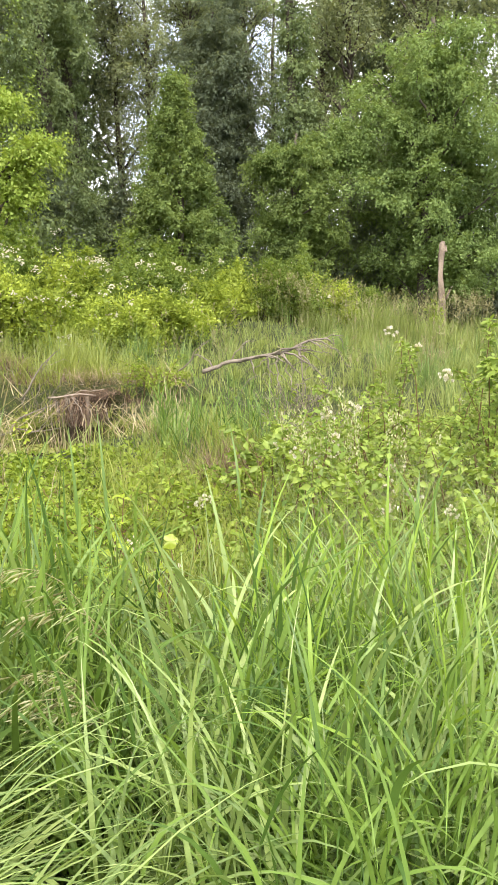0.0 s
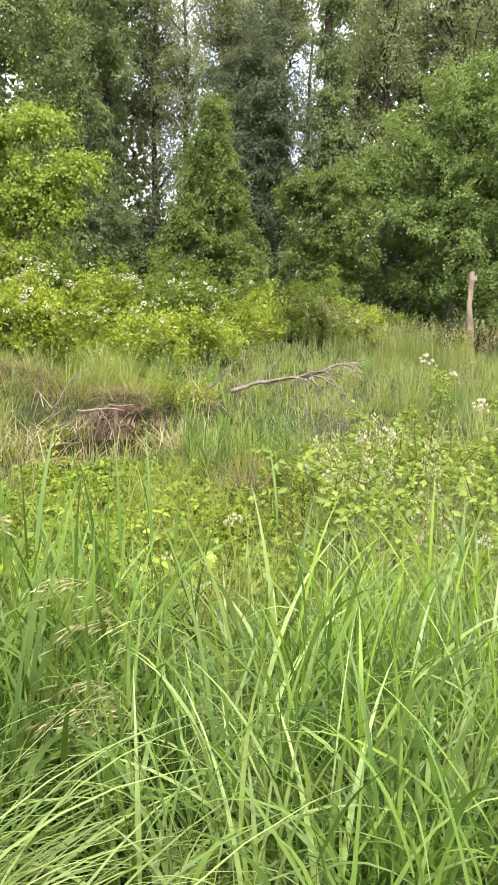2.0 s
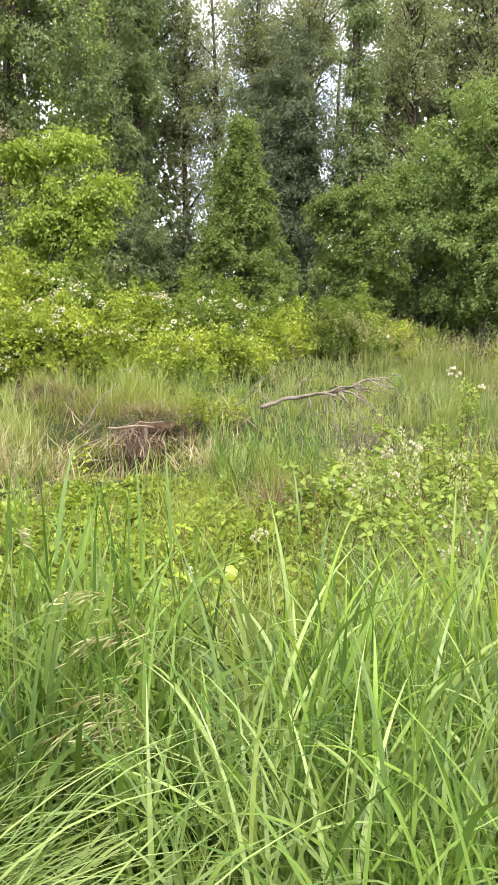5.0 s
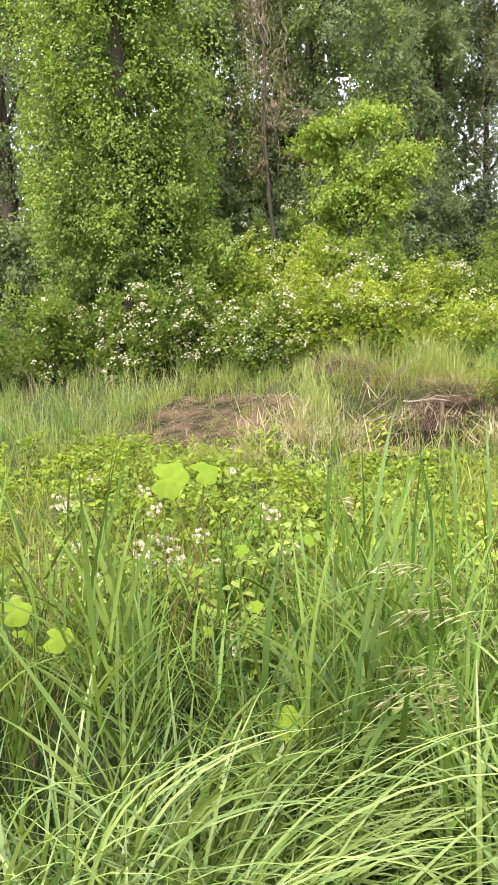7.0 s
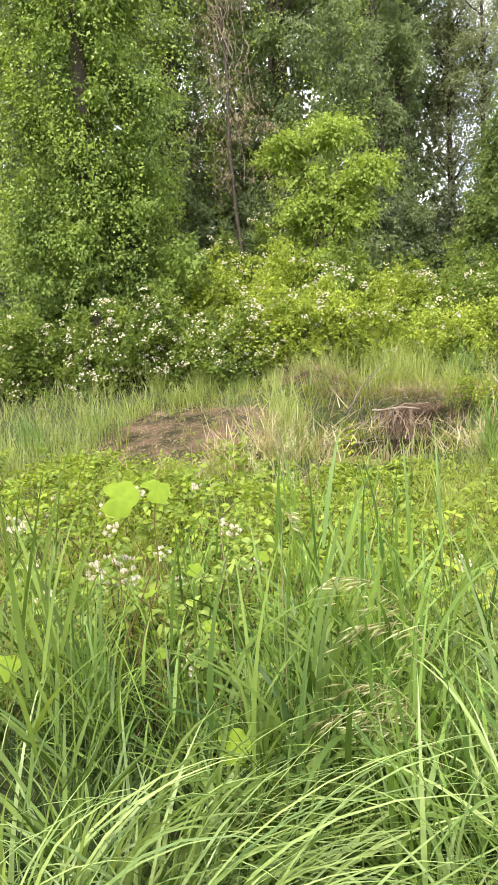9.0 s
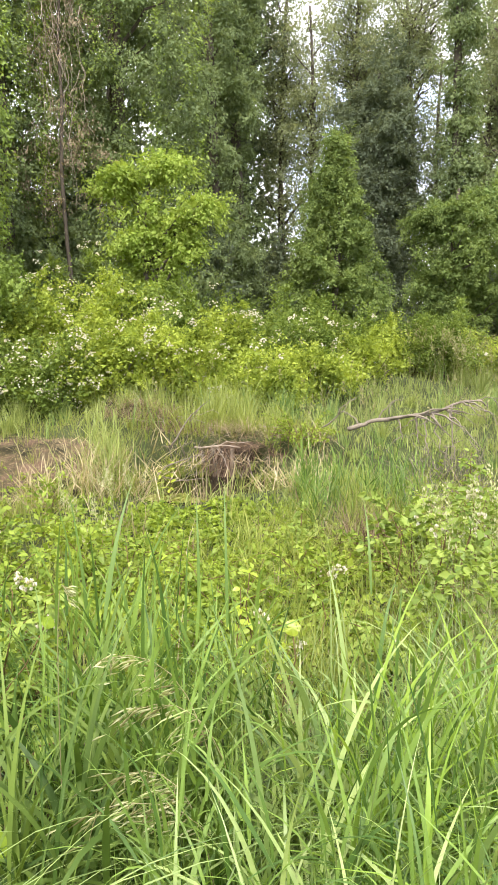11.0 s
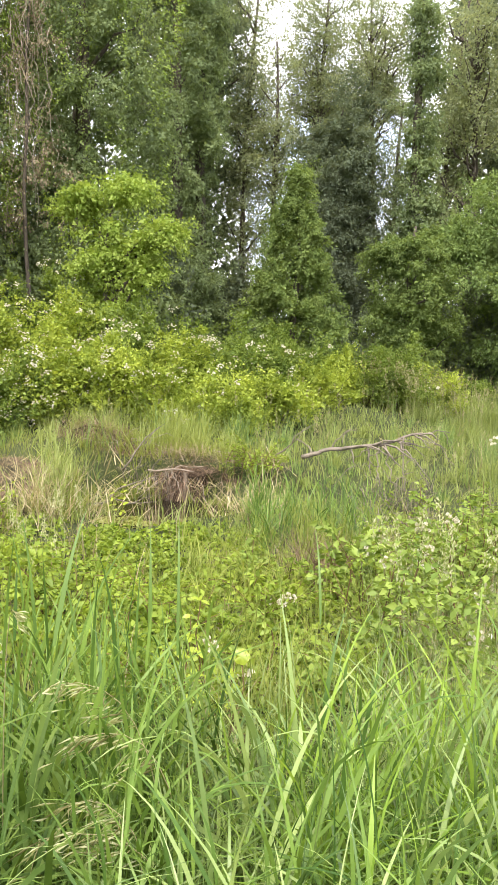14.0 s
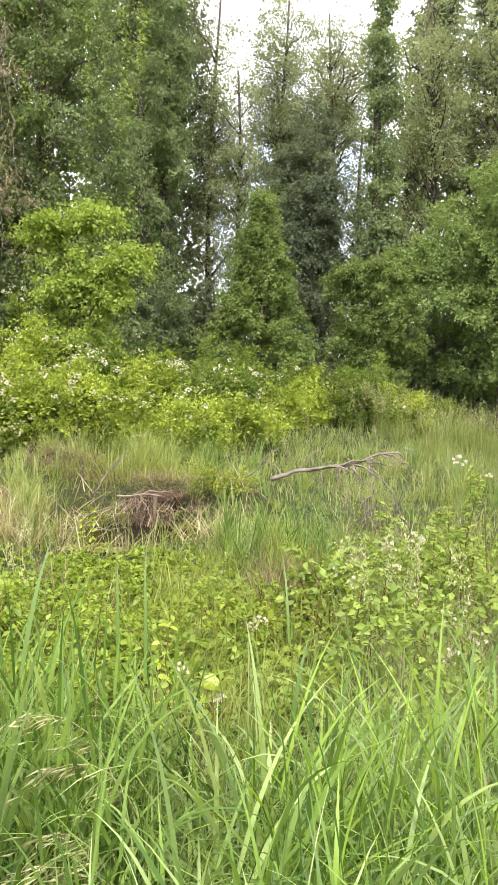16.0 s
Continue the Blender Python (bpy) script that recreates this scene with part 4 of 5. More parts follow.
undercut = thatch_pile("reed_heap", -2.14, 9.68, 0.4, 0.5, 0.44, "undercut bank of brown dead reeds and hanging roots above the pond", 2600, 16, 1.0, 520, -0.06, True)
roof_x, roof_y = np.linspace(0.02, 0.33, 14), np.linspace(-0.5, -0.05, 12)
slab = [sheet(roof_x, roof_y, lambda x, y: 0.43 + 0.03 * np.sin(11 * x + 7 * y) - 0.04 * smooth(-y, 0.35, 0.5)), sheet(roof_x, roof_y, lambda x, y: 0.38 + 0.02 * np.sin(17 * x) * np.cos(9 * y))]
part("overhang", joined(slab), M_THATCH, undercut, "ragged turf roof over a dark hollow")
n = 420
g = blades(np.stack([rng.uniform(-0.02, 0.5, n), rng.uniform(-0.52, -0.1, n), rng.uniform(0.42, 0.47, n)], 1), rng.uniform(-3.1, 3.1, n), rng.uniform(0.1, 0.34, n), rng.uniform(0.003, 0.008, n), rng.normal(1.5, 0.2, n), rng.uniform(0, 0.9, n), 4)
tagged(part("straw", g, M_ROOT, undercut, "tan dead reed straw"), kind="stuff")
part("post", limb((0.09, -0.48, 0.43), (0.1, -0.51, 0.0), 0.03, 0.024, 0, 0.08, 6, 7), M_DEADWOOD, undercut, "pale upright root stump")
part("lintel", limb((-0.4, -0.45, 0.42), (0.2, -0.5, 0.44), 0.012, 0.007, 0.02, 0.08, 7, 6), M_PALEWOOD, undercut, "pale stick along the edge")
for k in range(16):
    rx0 = rng.uniform(-0.36, 0.06)
    part("root", limb((rx0, -0.48 + rng.normal(0, 0.02), rng.uniform(0.3, 0.42)), (rx0 + rng.normal(0, 0.06), -0.54 + rng.normal(0, 0.04), rng.uniform(-0.03, 0.15)), rng.uniform(0.003, 0.008), 0.002, 0, 0.3, 6, 5), M_TWIG if k % 3 else M_BARK, undercut)
for k in range(14):
    f = np.array([rng.uniform(-0.4, 0.38), -0.42, rng.uniform(0.28, 0.44)])
    part("stick", limb(f, f + np.array([rng.normal(0.1, 0.25), rng.uniform(-0.3, -0.05), rng.uniform(-0.35, 0.1)]), rng.uniform(0.005, 0.01), 0.003, 0.04, 0.12, 6, 5), M_PALEWOOD, undercut)
thatch_pile("reed_heap", -2.85, 9.8, 0.42, 0.45, 0.36, "slumped dark bank of dead reeds beside the pond", 900, 12, 2.2, 160, -0.06)
thatch_pile("reed_heap", -1.45, 9.75, 0.36, 0.45, 0.4, "grass-grown bank of dead reeds beside the pond", 700, 5, 3.4, 120, -0.06)
thatch_pile("reed_heap", -3.0, 10.0, 0.55, 0.35, 0.16, "matted dead reeds on the pond bank", 1100, 16, 2.9)
thatch_pile("reed_heap", -3.6, 10.2, 0.5, 0.3, 0.18, "low mound of tan dead reed straw", 1100, 3, 2.3)
thatch_pile("reed_heap", -1.35, 9.9, 0.35, 0.25, 0.14, "flattened tan straw on the pond bank", 600, 4, 4.1)
thatch_pile("reed_heap", 0.3, 6.9, 0.3, 0.25, 0.25, "matted brown dead grass below brambles", 600, 5, 5.0)
twig_tangle("twig_tangle", 0.6, 7.3, (0.4, 0.3, 0.5), "grey-brown tangle of bare dead twigs", 40)
twig_tangle("twig_tangle", 0.55, 9.1, (0.4, 0.25, 0.55), "grey-brown tangle of bare dead twigs below the branch", 46)
twig_tangle("twig_tangle", -2.6, 9.3, (0.3, 0.15, 0.5), "thin bare twigs sticking out of a heap", 14)
for (a, b) in (((-2.85, 9.15, 0.35), (-2.4, 9.2, 0.92)), ((-2.95, 8.5, 0.02), (-2.3, 8.75, 0.38)), ((-3.1, 8.2, 0.02), (-2.2, 8.4, 0.14)), ((-1.1, 9.9, 0.4), (-0.55, 9.8, 0.95))):
    stick = thing("dead_stick", a, "thin bare dead stick beside the pond", "stick")
    part("shaft", limb((0, 0, 0), np.subtract(b, a), 0.014, 0.004, 0.06, 0.2, 7, 5), M_TWIG, stick)
    part("twig", limb(np.subtract(b, a) * 0.6, np.subtract(b, a) * 0.9 + np.array([0.12, 0, 0.1]), 0.006, 0.002, 0.06, 0.2, 5, 4), M_TWIG, stick)

# ---- grass ----
reeds("tall_grass", fan_scatter(400, -17, 34, 1.0, 2.5, clumped=0.88), M_GRASS, "tall fresh green reed grass with broad pointed blades", (0.42, 0.96), (0.16, 0.44), (0.007, 0.014), 9, 0.19, (0.4, 2.4), 7)
reeds("tall_grass", fan_scatter(150, -9, 30, 0.95, 2.3, clumped=0.7), M_DROOP, "green reed grass with broad blades bent over at their tips", (0.4, 0.75), (0.35, 0.6), (0.009, 0.017), 6, 0.25, (1.2, 2.6), 8)
reeds("tall_grass", fan_scatter(260, -13, 34, 1.1, 2.7, clumped=0.75), M_PALE, "tall pale green grass with narrow blades", (0.4, 0.85), (0.15, 0.4), (0.003, 0.007), 7, 0.22, (0.4, 1.9))
reeds("tall_grass", fan_scatter(120, -19, 32, 1.1, 2.4, clumped=0.85), M_REED, "dark green mature reed grass", (0.35, 0.8), (0.2, 0.45), (0.007, 0.014), 8, 0.2, (0.3, 2.2))
reeds("tall_grass", fan_scatter(12, -45.5, -41, 1.55, 1.8, clumped=0.7), M_REED, "few very tall reeds with broad blades", (0.95, 1.2), (0.3, 0.5), (0.01, 0.016), 6, 0.06, (0.1, 1.0))
reeds("tall_grass", fan_scatter(90, -30, -13, 1.3, 2.0, clumped=0.8), M_REED, "dark green reed grass behind brome", (0.3, 0.65), (0.2, 0.45), (0.007, 0.014), 7, 0.2, (0.3, 2.2))
reeds("tall_grass", fan_scatter(50, -23, -15, 1.75, 2.5, clumped=0.75), M_GRASS, "upright green reeds with broad blades", (0.65, 1.0), (0.25, 0.5), (0.009, 0.016), 6, 0.08, (0.15, 1.2))
reeds("tall_grass", fan_scatter(58, -60, -38, 1.8, 2.8, clumped=0.8), M_REED, "tall green reed grass with broad blades", (0.6, 1.05), (0.25, 0.5), (0.009, 0.017), 6, 0.12, (0.2, 1.4))
reeds("tall_grass", fan_scatter(105, -40, -22, 1.85, 3.0, clumped=0.75), M_GRASS, "green reed grass among brambles", (0.35, 0.7), (0.2, 0.45), (0.007, 0.014), 6, 0.15, (0.3, 1.6))
# The next two groups use the reed colour that holds painted light.
reeds("tall_grass", np.concatenate([fan_scatter(24, -3, 4, 1.6, 2.0, clumped=0.7), fan_scatter(36, 8, 18, 1.3, 2.1, clumped=0.8)]), M_GRASSLIT, "clump of young reeds with upright blades, coloured as if lit", (0.6, 0.92), (0.28, 0.5), (0.007, 0.014), 8, 0.1, (0.2, 1.7), 7)
reeds("tall_grass", fan_scatter(34, -52, -14, 0.85, 1.25, clumped=0.7), M_GRASSLIT, "short young reed shoots beside the path, coloured as if lit", (0.3, 0.55), (0.15, 0.32), (0.006, 0.011), 5, 0.12, (0.1, 0.8))
turf("drooping_grass", fan_scatter(1200, -82, -31, 0.75, 1.75, clumped=0.85), M_DROOP, "long green grass bent over in arches", (0.75, 1.2), (0.01, 0.021), 0.85, (1.0, 1.6), 11, toward=-0.2, spread_dir=0.3)
turf("drooping_grass", fan_scatter(1100, -80, -24, 0.6, 1.5, clumped=0.8), M_DROOP, "long green grass bent over in arches", (0.5, 0.95), (0.007, 0.018), 0.75, (1.1, 1.9), 10, toward=0.0, spread_dir=0.5)
turf("drooping_grass", fan_scatter(420, -66, -28, 0.95, 1.7, clumped=0.7), M_DROOP, "long green grass bent over in arches", (0.5, 0.95), (0.01, 0.02), 0.5, (1.0, 1.9), 8)
turf("drooping_grass", fan_scatter(1000, -78, -33, 0.75, 1.75, clumped=0.8), M_DROOP, "bright long grass blades lying over in one direction", (0.6, 1.1), (0.009, 0.02), 0.95, (0.8, 1.5), 10, toward=-0.25, spread_dir=0.25)
turf("drooping_grass", fan_scatter(800, -70, 30, 0.55, 2.1, clumped=0.8), M_GRASS, "long green grass bent over in arches", (0.4, 0.75), (0.008, 0.016), 0.5, (0.8, 1.9), 8)
# M_UNDER paints the dark gaps between reeds into the blade colour.
turf("under_grass", fan_scatter(4200, -72, 36, 0.5, 3.4, clumped=0.8), M_UNDER, "shorter green grass between the reeds, shade put into its colour", (0.15, 0.45), (0.005, 0.011), 0.45, (0.4, 1.9), 5)
reeds("bank_reeds", fan_scatter(420, -13, 10, 3.0, 6.8, clumped=0.7), M_BANK, "tufts of light green grass on the near bank", (0.25, 0.5), (0.2, 0.4), (0.004, 0.009), 5, 0.2)
reeds("bank_reeds", fan_scatter(260, -60, -24, 3.0, 6.4, clumped=0.7), M_BANK, "tufts of light green grass on the near bank", (0.25, 0.55), (0.2, 0.4), (0.004, 0.009), 5, 0.2)
# Same painted shade, here beneath the brambles.
turf("under_grass", fan_scatter(1800, -66, -20, 1.6, 3.6, clumped=0.7), M_UNDER, "green grass below brambles, shade put into its colour", (0.2, 0.5), (0.005, 0.011), 0.4, (0.4, 1.9), 5)
turf("fine_grass", fan_scatter(6800, 3, 34, 2.4, 5.4, clumped=0.75), M_PALE, "fine wiry pale grass in a tangle", (0.4, 1.0), (0.002, 0.005), 0.4, (0.4, 2.0), 6)
bank = fan_scatter(21000, -58, 32, 2.8, 8.8, clumped=0.8)
near_pond = np.hypot((bank[:, 0] + 2.3) / 1.3, (bank[:, 1] - 7.6) / 1.7) < 1
turf("bank_grass", bank[~near_pond], M_BANK, "tangled green grass on the near bank", (0.12, 0.42), (0.005, 0.011), 0.35, (0.4, 2.0), 4)
turf("bank_grass", bank[near_pond][::2], M_BANK, "short green grass beside the pond", (0.05, 0.14), (0.004, 0.008), 0.35, (0.4, 2.0), 4)
turf("dry_grass", fan_scatter(2200, -50, 32, 2.6, 9.5, clumped=0.85), M_STRAW, "scattered tufts of dry tan grass", (0.2, 0.55), (0.003, 0.008), 0.45, (0.3, 1.8), 5)
tussocks("meadow_grass", fan_scatter(3000, -54, 32, 8.2, 21, clumped=0.5), M_MEADOW, "light green tufts of marsh meadow grass", 15, (0.3, 0.75), (0.006, 0.013), 0.3, (0.3, 1.7))
tussocks("meadow_grass", fan_scatter(1000, -54, 32, 9.6, 21, clumped=0.6), M_SEDGE, "darker tufts of sedge in the meadow", 15, (0.35, 0.8), (0.006, 0.012), 0.25, (0.2, 1.3))
turf("meadow_grass", fan_scatter(13000, -54, 32, 7.6, 20, clumped=0.3), M_MEADOW, "short bent grass between the tufts", (0.15, 0.4), (0.008, 0.016), 0.5, (0.5, 2.0), 2)
tussocks("meadow_grass", np.concatenate([fan_scatter(160, 8, 26, 16.2, 17.3), fan_scatter(120, 9, 22, 15.5, 18.5)]), M_MEADOW, "tall meadow grass round the snag", 15, (0.6, 1.1), (0.007, 0.014), 0.25, (0.2, 1.2))
tussocks("dry_grass", fan_scatter(90, -54, 32, 8.2, 20, clumped=0.6), M_STRAW, "dry tan tufts in the meadow", 14, (0.3, 0.75), (0.004, 0.009), 0.3, (0.3, 1.5))
tussocks("surrounding_grass", fan_scatter(1900, 34, 296, 0.85, 9.0, power=0.7), M_BANK, "marsh grass all round the path", 13, (0.35, 0.75), (0.012, 0.024), 0.45, (0.4, 1.6), 2, 0.12)
reeds("tall_grass", fan_scatter(240, 36, 270, 1.1, 3.2, clumped=0.4), M_GRASS, "tall green reed grass beside the path", (0.5, 0.9), (0.3, 0.6), (0.01, 0.02), 6, 0.2, (0.7, 2.0), 4)
seed_heads("seeding_grass", fan_scatter(550, -45, 28, 9.0, 18.5, clumped=0.5), "tan seed heads above the meadow grass", (0.6, 0.95), 0.12, size=0.03)
seed_heads("seeding_grass", fan_scatter(700, 0, 28, 15.0, 19.5, clumped=0.3), "tan plumes of reeds at the forest edge", (0.8, 1.15), 0.2, size=0.04)

# ---- brambles, climbers and small plants on the near bank ----
for bx, by, size, text, mat, canes, leaf, fl in (
        (0.75, 4.6, (0.6, 0.4, 1.15), "upright lime-green bramble shoots", M_BRAMBLE, 20, 0.095, 0),
        (1.45, 4.2, (0.55, 0.4, 1.5), "tall light green bramble shoots", M_BRAMBLE, 16, 0.1, 0),
        (1.1, 4.8, (0.5, 0.4, 1.3), "light green bramble thicket with white flowers", M_BRAMBLE, 11, 0.075, 24),
        (0.5, 4.0, (0.5, 0.4, 0.95), "flowering bramble with cream-white blossoms", M_BRAMBLE, 22, 0.065, 90),
        (0.2, 4.5, (0.5, 0.4, 0.8), "flowering bramble with cream-white blossoms", M_LIME, 20, 0.06, 60),
        (0.9, 3.5, (0.5, 0.4, 0.85), "low bramble in fine grass", M_BRAMBLE, 20, 0.06, 40),
        (1.6, 4.8, (0.6, 0.5, 1.4), "light green bramble thicket", M_BRAMBLE, 14, 0.075, 16),
        (1.7, 3.6, (0.5, 0.4, 1.1), "light green bramble thicket", M_BRAMBLE, 22, 0.075, 16),
        (2.0, 5.8, (0.7, 0.5, 1.0), "light green bramble thicket", M_BRAMBLE, 20, 0.075, 16),
        (4.15, 16.9, (0.25, 0.2, 0.95), "yellow-green shoot at the foot of the snag", M_LIME, 12, 0.16, 0),
        (0.06, 5.15, (0.3, 0.25, 0.82), "leafy fresh green shoot beside dead grass", M_BRAMBLE, 13, 0.1, 0),
        (-1.2, 9.3, (0.5, 0.35, 0.6), "low yellow-green leafy plant beside the reed heap", M_LIME, 20, 0.07, 0),
        (-1.3, 5.2, (0.5, 0.45, 0.3), "low lime-green leafy ground cover", M_LIME, 22, 0.07, 0),
        (-1.75, 5.5, (0.5, 0.4, 0.25), "low lime-green leafy ground cover", M_LIME, 22, 0.07, 0),
        (-1.0, 4.3, (0.5, 0.45, 0.45), "low lime-green leafy ground cover", M_LIME, 22, 0.07, 0),
        (-2.7, 5.9, (0.5, 0.4, 0.22), "low lime-green leafy ground cover", M_LIME, 22, 0.07, 0),
        (-1.9, 4.6, (0.5, 0.45, 0.5), "low lime-green leafy ground cover", M_LIME, 22, 0.07, 0),
        (-0.85, 3.3, (0.4, 0.35, 0.5), "low lime-green leafy ground cover", M_LIME, 18, 0.065, 0),
        (-1.5, 2.6, (0.45, 0.4, 0.85), "bramble with white flowers among reeds", M_BRAMBLE, 22, 0.065, 40),
        (-1.2, 2.2, (0.4, 0.3, 0.65), "light green bramble among reeds", M_BRAMBLE, 20, 0.065, 16),
        (-2.1, 2.5, (0.45, 0.35, 0.85), "flowering bramble with white blossom clusters", M_BRAMBLE, 22, 0.06, 100),
        (-2.0, 3.4, (0.55, 0.45, 0.7), "lime-green bramble with white flowers", M_LIME, 22, 0.065, 40),
        (-2.8, 3.6, (0.5, 0.45, 0.8), "lime-green bramble on the near bank", M_LIME, 22, 0.07, 16),
        (-3.6, 4.6, (0.7, 0.5, 0.7), "lime-green bramble on the near bank", M_LIME, 24, 0.075, 16),
        (-4.4, 5.6, (0.7, 0.5, 0.6), "lime-green leafy plants beside the mud", M_LIME, 22, 0.08, 0),
        (-0.3, 3.6, (0.4, 0.35, 0.5), "low green bramble under grass", M_BRAMBLE, 18, 0.06, 24),
        (0.1, 5.5, (0.45, 0.4, 0.5), "low green bramble under grass", M_BRAMBLE, 18, 0.065, 8)):
    bramble("bramble", bx, by, size, text, mat, canes if by > 3.8 or bx > 0 else int(canes * 0.6), leaf * (0.4 if bx > 0.15 else 0.6), 0.042 if bx > 0.15 else 0.048, flowers=fl, bare=0.4 if size[2] > 1.25 else 0.18)

reeds("dry_reeds", np.concatenate([fan_scatter(70, -28, -22, 6.8, 8.6, clumped=0.7), fan_scatter(30, -10, -5, 7.4, 8.6, clumped=0.6)]), M_DRYREED, "bleached dry reeds with drooping leaves", (0.25, 0.6), (0.12, 0.35), (0.005, 0.011), 5, 0.45, (0.3, 2.0))
seed_heads("seeding_grass", fan_scatter(16, 4, 13, 3.5, 4.3), "pale tan plumes among brambles", (0.85, 1.1), 0.14, M_PALESEED, 60, 0.016)
seed_heads("seeding_grass", fan_scatter(20, -27, -19, 5.6, 7.2), "pale tan plumes beside the pond", (0.4, 0.7), 0.12, M_PALESEED, 40, 0.018)
reeds("reed_tuft", fan_scatter(150, -27, -21, 8.5, 9.4, clumped=0.5), M_MEADOW, "tuft of green reeds above the mud", (0.35, 0.7), (0.2, 0.4), (0.006, 0.012), 5, 0.2)
reeds("reed_tuft", fan_scatter(160, -8, 2, 6.6, 8.0, clumped=0.6), M_GRASS, "tuft of green reeds by the pond", (0.35, 0.7), (0.2, 0.4), (0.006, 0.012), 5, 0.2)


# ---- hanging dead vines on the ivy tree ----
vines = thing("dead_vines", (-6.75, 14.9, float(height(-6.75, 14.9))), "bare grey-brown dead vines hanging in front of ivy", "vine")
for k in range(30):
    vx, top, run = rng.normal(0, 0.33), rng.uniform(5.2, 8.6), rng.uniform(1.2, 3.2)
    part("vine", limb((vx, rng.normal(0, 0.12), top), (vx + rng.normal(0, 0.3), rng.normal(-0.1, 0.12), top - run), 0.008, 0.003, 0, 0.25, 8, 4), M_PALEWOOD, vines)
at, way = sprays(np.stack([rng.normal(-0.15, 0.5, 75), rng.normal(-0.1, 0.15, 75), rng.uniform(3.0, 8.2, 75)], 1), np.full(75, 0.35), 60)
part("withered_leaves", leaves(at, way + np.array([0, 0, -1.0]), 0.06 * rng.uniform(0.6, 1.3, len(at)), 0.03 * rng.uniform(0.6, 1.3, len(at))), M_WITHERED, vines, "brown withered leaves")
part("stem", limb((0, 0.1, -0.1), (0.05, 0.1, 8.7), 0.05, 0.02, 0, 0.1, 8, 6), M_BARK, vines)


# ---- single leaves that stand out ----
def round_leaf(r, lobes=0.07):
    """A big rounded leaf with a notch at its stalk, slightly dished."""
    n = 36
    a = np.linspace(-np.pi, np.pi, n, endpoint=False)
    rad = r * (1 + lobes * np.cos(5 * a) + 0.02 * np.cos(12 * a)) * (1 - 0.55 * np.exp(-((np.abs(a) - np.pi) / 0.35) ** 2))
    rim = np.stack([np.cos(a) * rad, np.sin(a) * rad, 0.16 * r * np.cos(2 * a + 0.4) - 0.12 * r + 0.05 * r * np.sin(7 * a)], 1)
    half = rim * np.array([0.55, 0.55, 0.3])
    v = np.concatenate([[[0, 0, 0.03 * r]], half, rim])
    f = [[0, 1 + k, 1 + (k + 1) % n] for k in range(n)]
    for k in range(n):
        j = (k + 1) % n
        f += [[1 + k, 1 + n + k, 1 + n + j], [1 + k, 1 + n + j, 1 + j]]
    return v, np.array(f)


def big_leaf_vine(x, y, spots, label, r, mat, cane=True, group="climbers on the near bank"):
    """A climber whose large leaves stand one by one on stalks from a common stem. spots: dx, dy, height, tilt, turn, size."""
    z0 = float(height(x, y)) - 0.02
    ob = thing("climber", (x, y, z0), label, "climbing plant", group)
    form = tri_mesh("round_leaf", *round_leaf(r))
    form.materials.append(mat)
    for dx, dy, h, tilt, turn, size in spots:
        end = np.array([dx, dy, h - z0])
        stalk = part("stalk", limb((dx * 0.2, dy * 0.2, 0), end - np.array([0, 0, 0.01]), 0.004, 0.002, 0.1, 0.2, 6, 4), M_CANE, ob)
        lf = new("leaf", form)
        lf.parent = stalk
        lf.matrix_local = pose(*end, tilt, 0, turn) @ Matrix.Scale(size, 4)
    return ob


big_leaf_vine(-1.5, 2.15, [(-0.05, 0.0, 1.2, 50, 20, 0.95), (0.07, 0.05, 1.22, 40, 60, 0.7), (0.25, -0.05, 0.98, 35, 10, 0.36), (0.1, -0.1, 0.9, 30, -40, 0.3), (0.42, 0.12, 0.98, 25, 80, 0.42),
                         (0.33, -0.12, 0.82, 35, 30, 0.32), (0.5, -0.05, 0.8, 30, -20, 0.28), (-0.2, 0.1, 1.0, 25, 130, 0.33), (0.16, -0.16, 0.72, 40, 65, 0.3)],
              "climber with large round lime-green leaves on thin canes", 0.075, M_ROUND)
big_leaf_vine(-0.83, 1.48, [(0.0, 0.0, 0.79, 55, 25, 0.85), (0.06, 0.05, 0.66, 45, -40, 0.55), (-0.09, 0.06, 0.6, 50, 80, 0.5)], "low climber with a single broad light green leaf", 0.05, M_ROUND)
big_leaf_vine(-1.75, 1.55, [(0.0, 0.0, 0.92, 40, 60, 0.8), (0.1, 0.06, 0.82, 30, 20, 0.8), (-0.08, 0.1, 0.78, 35, 120, 0.6)], "broad-leaved green plant in bent grass", 0.06, M_ROUND)
big_leaf_vine(-0.3, 2.48, [(0.0, 0.0, 0.93, 60, 10, 0.6), (-0.02, 0.08, 0.78, 45, 100, 0.5)], "young plant with a pale yellow-green leaf", 0.045, M_YELLOW)


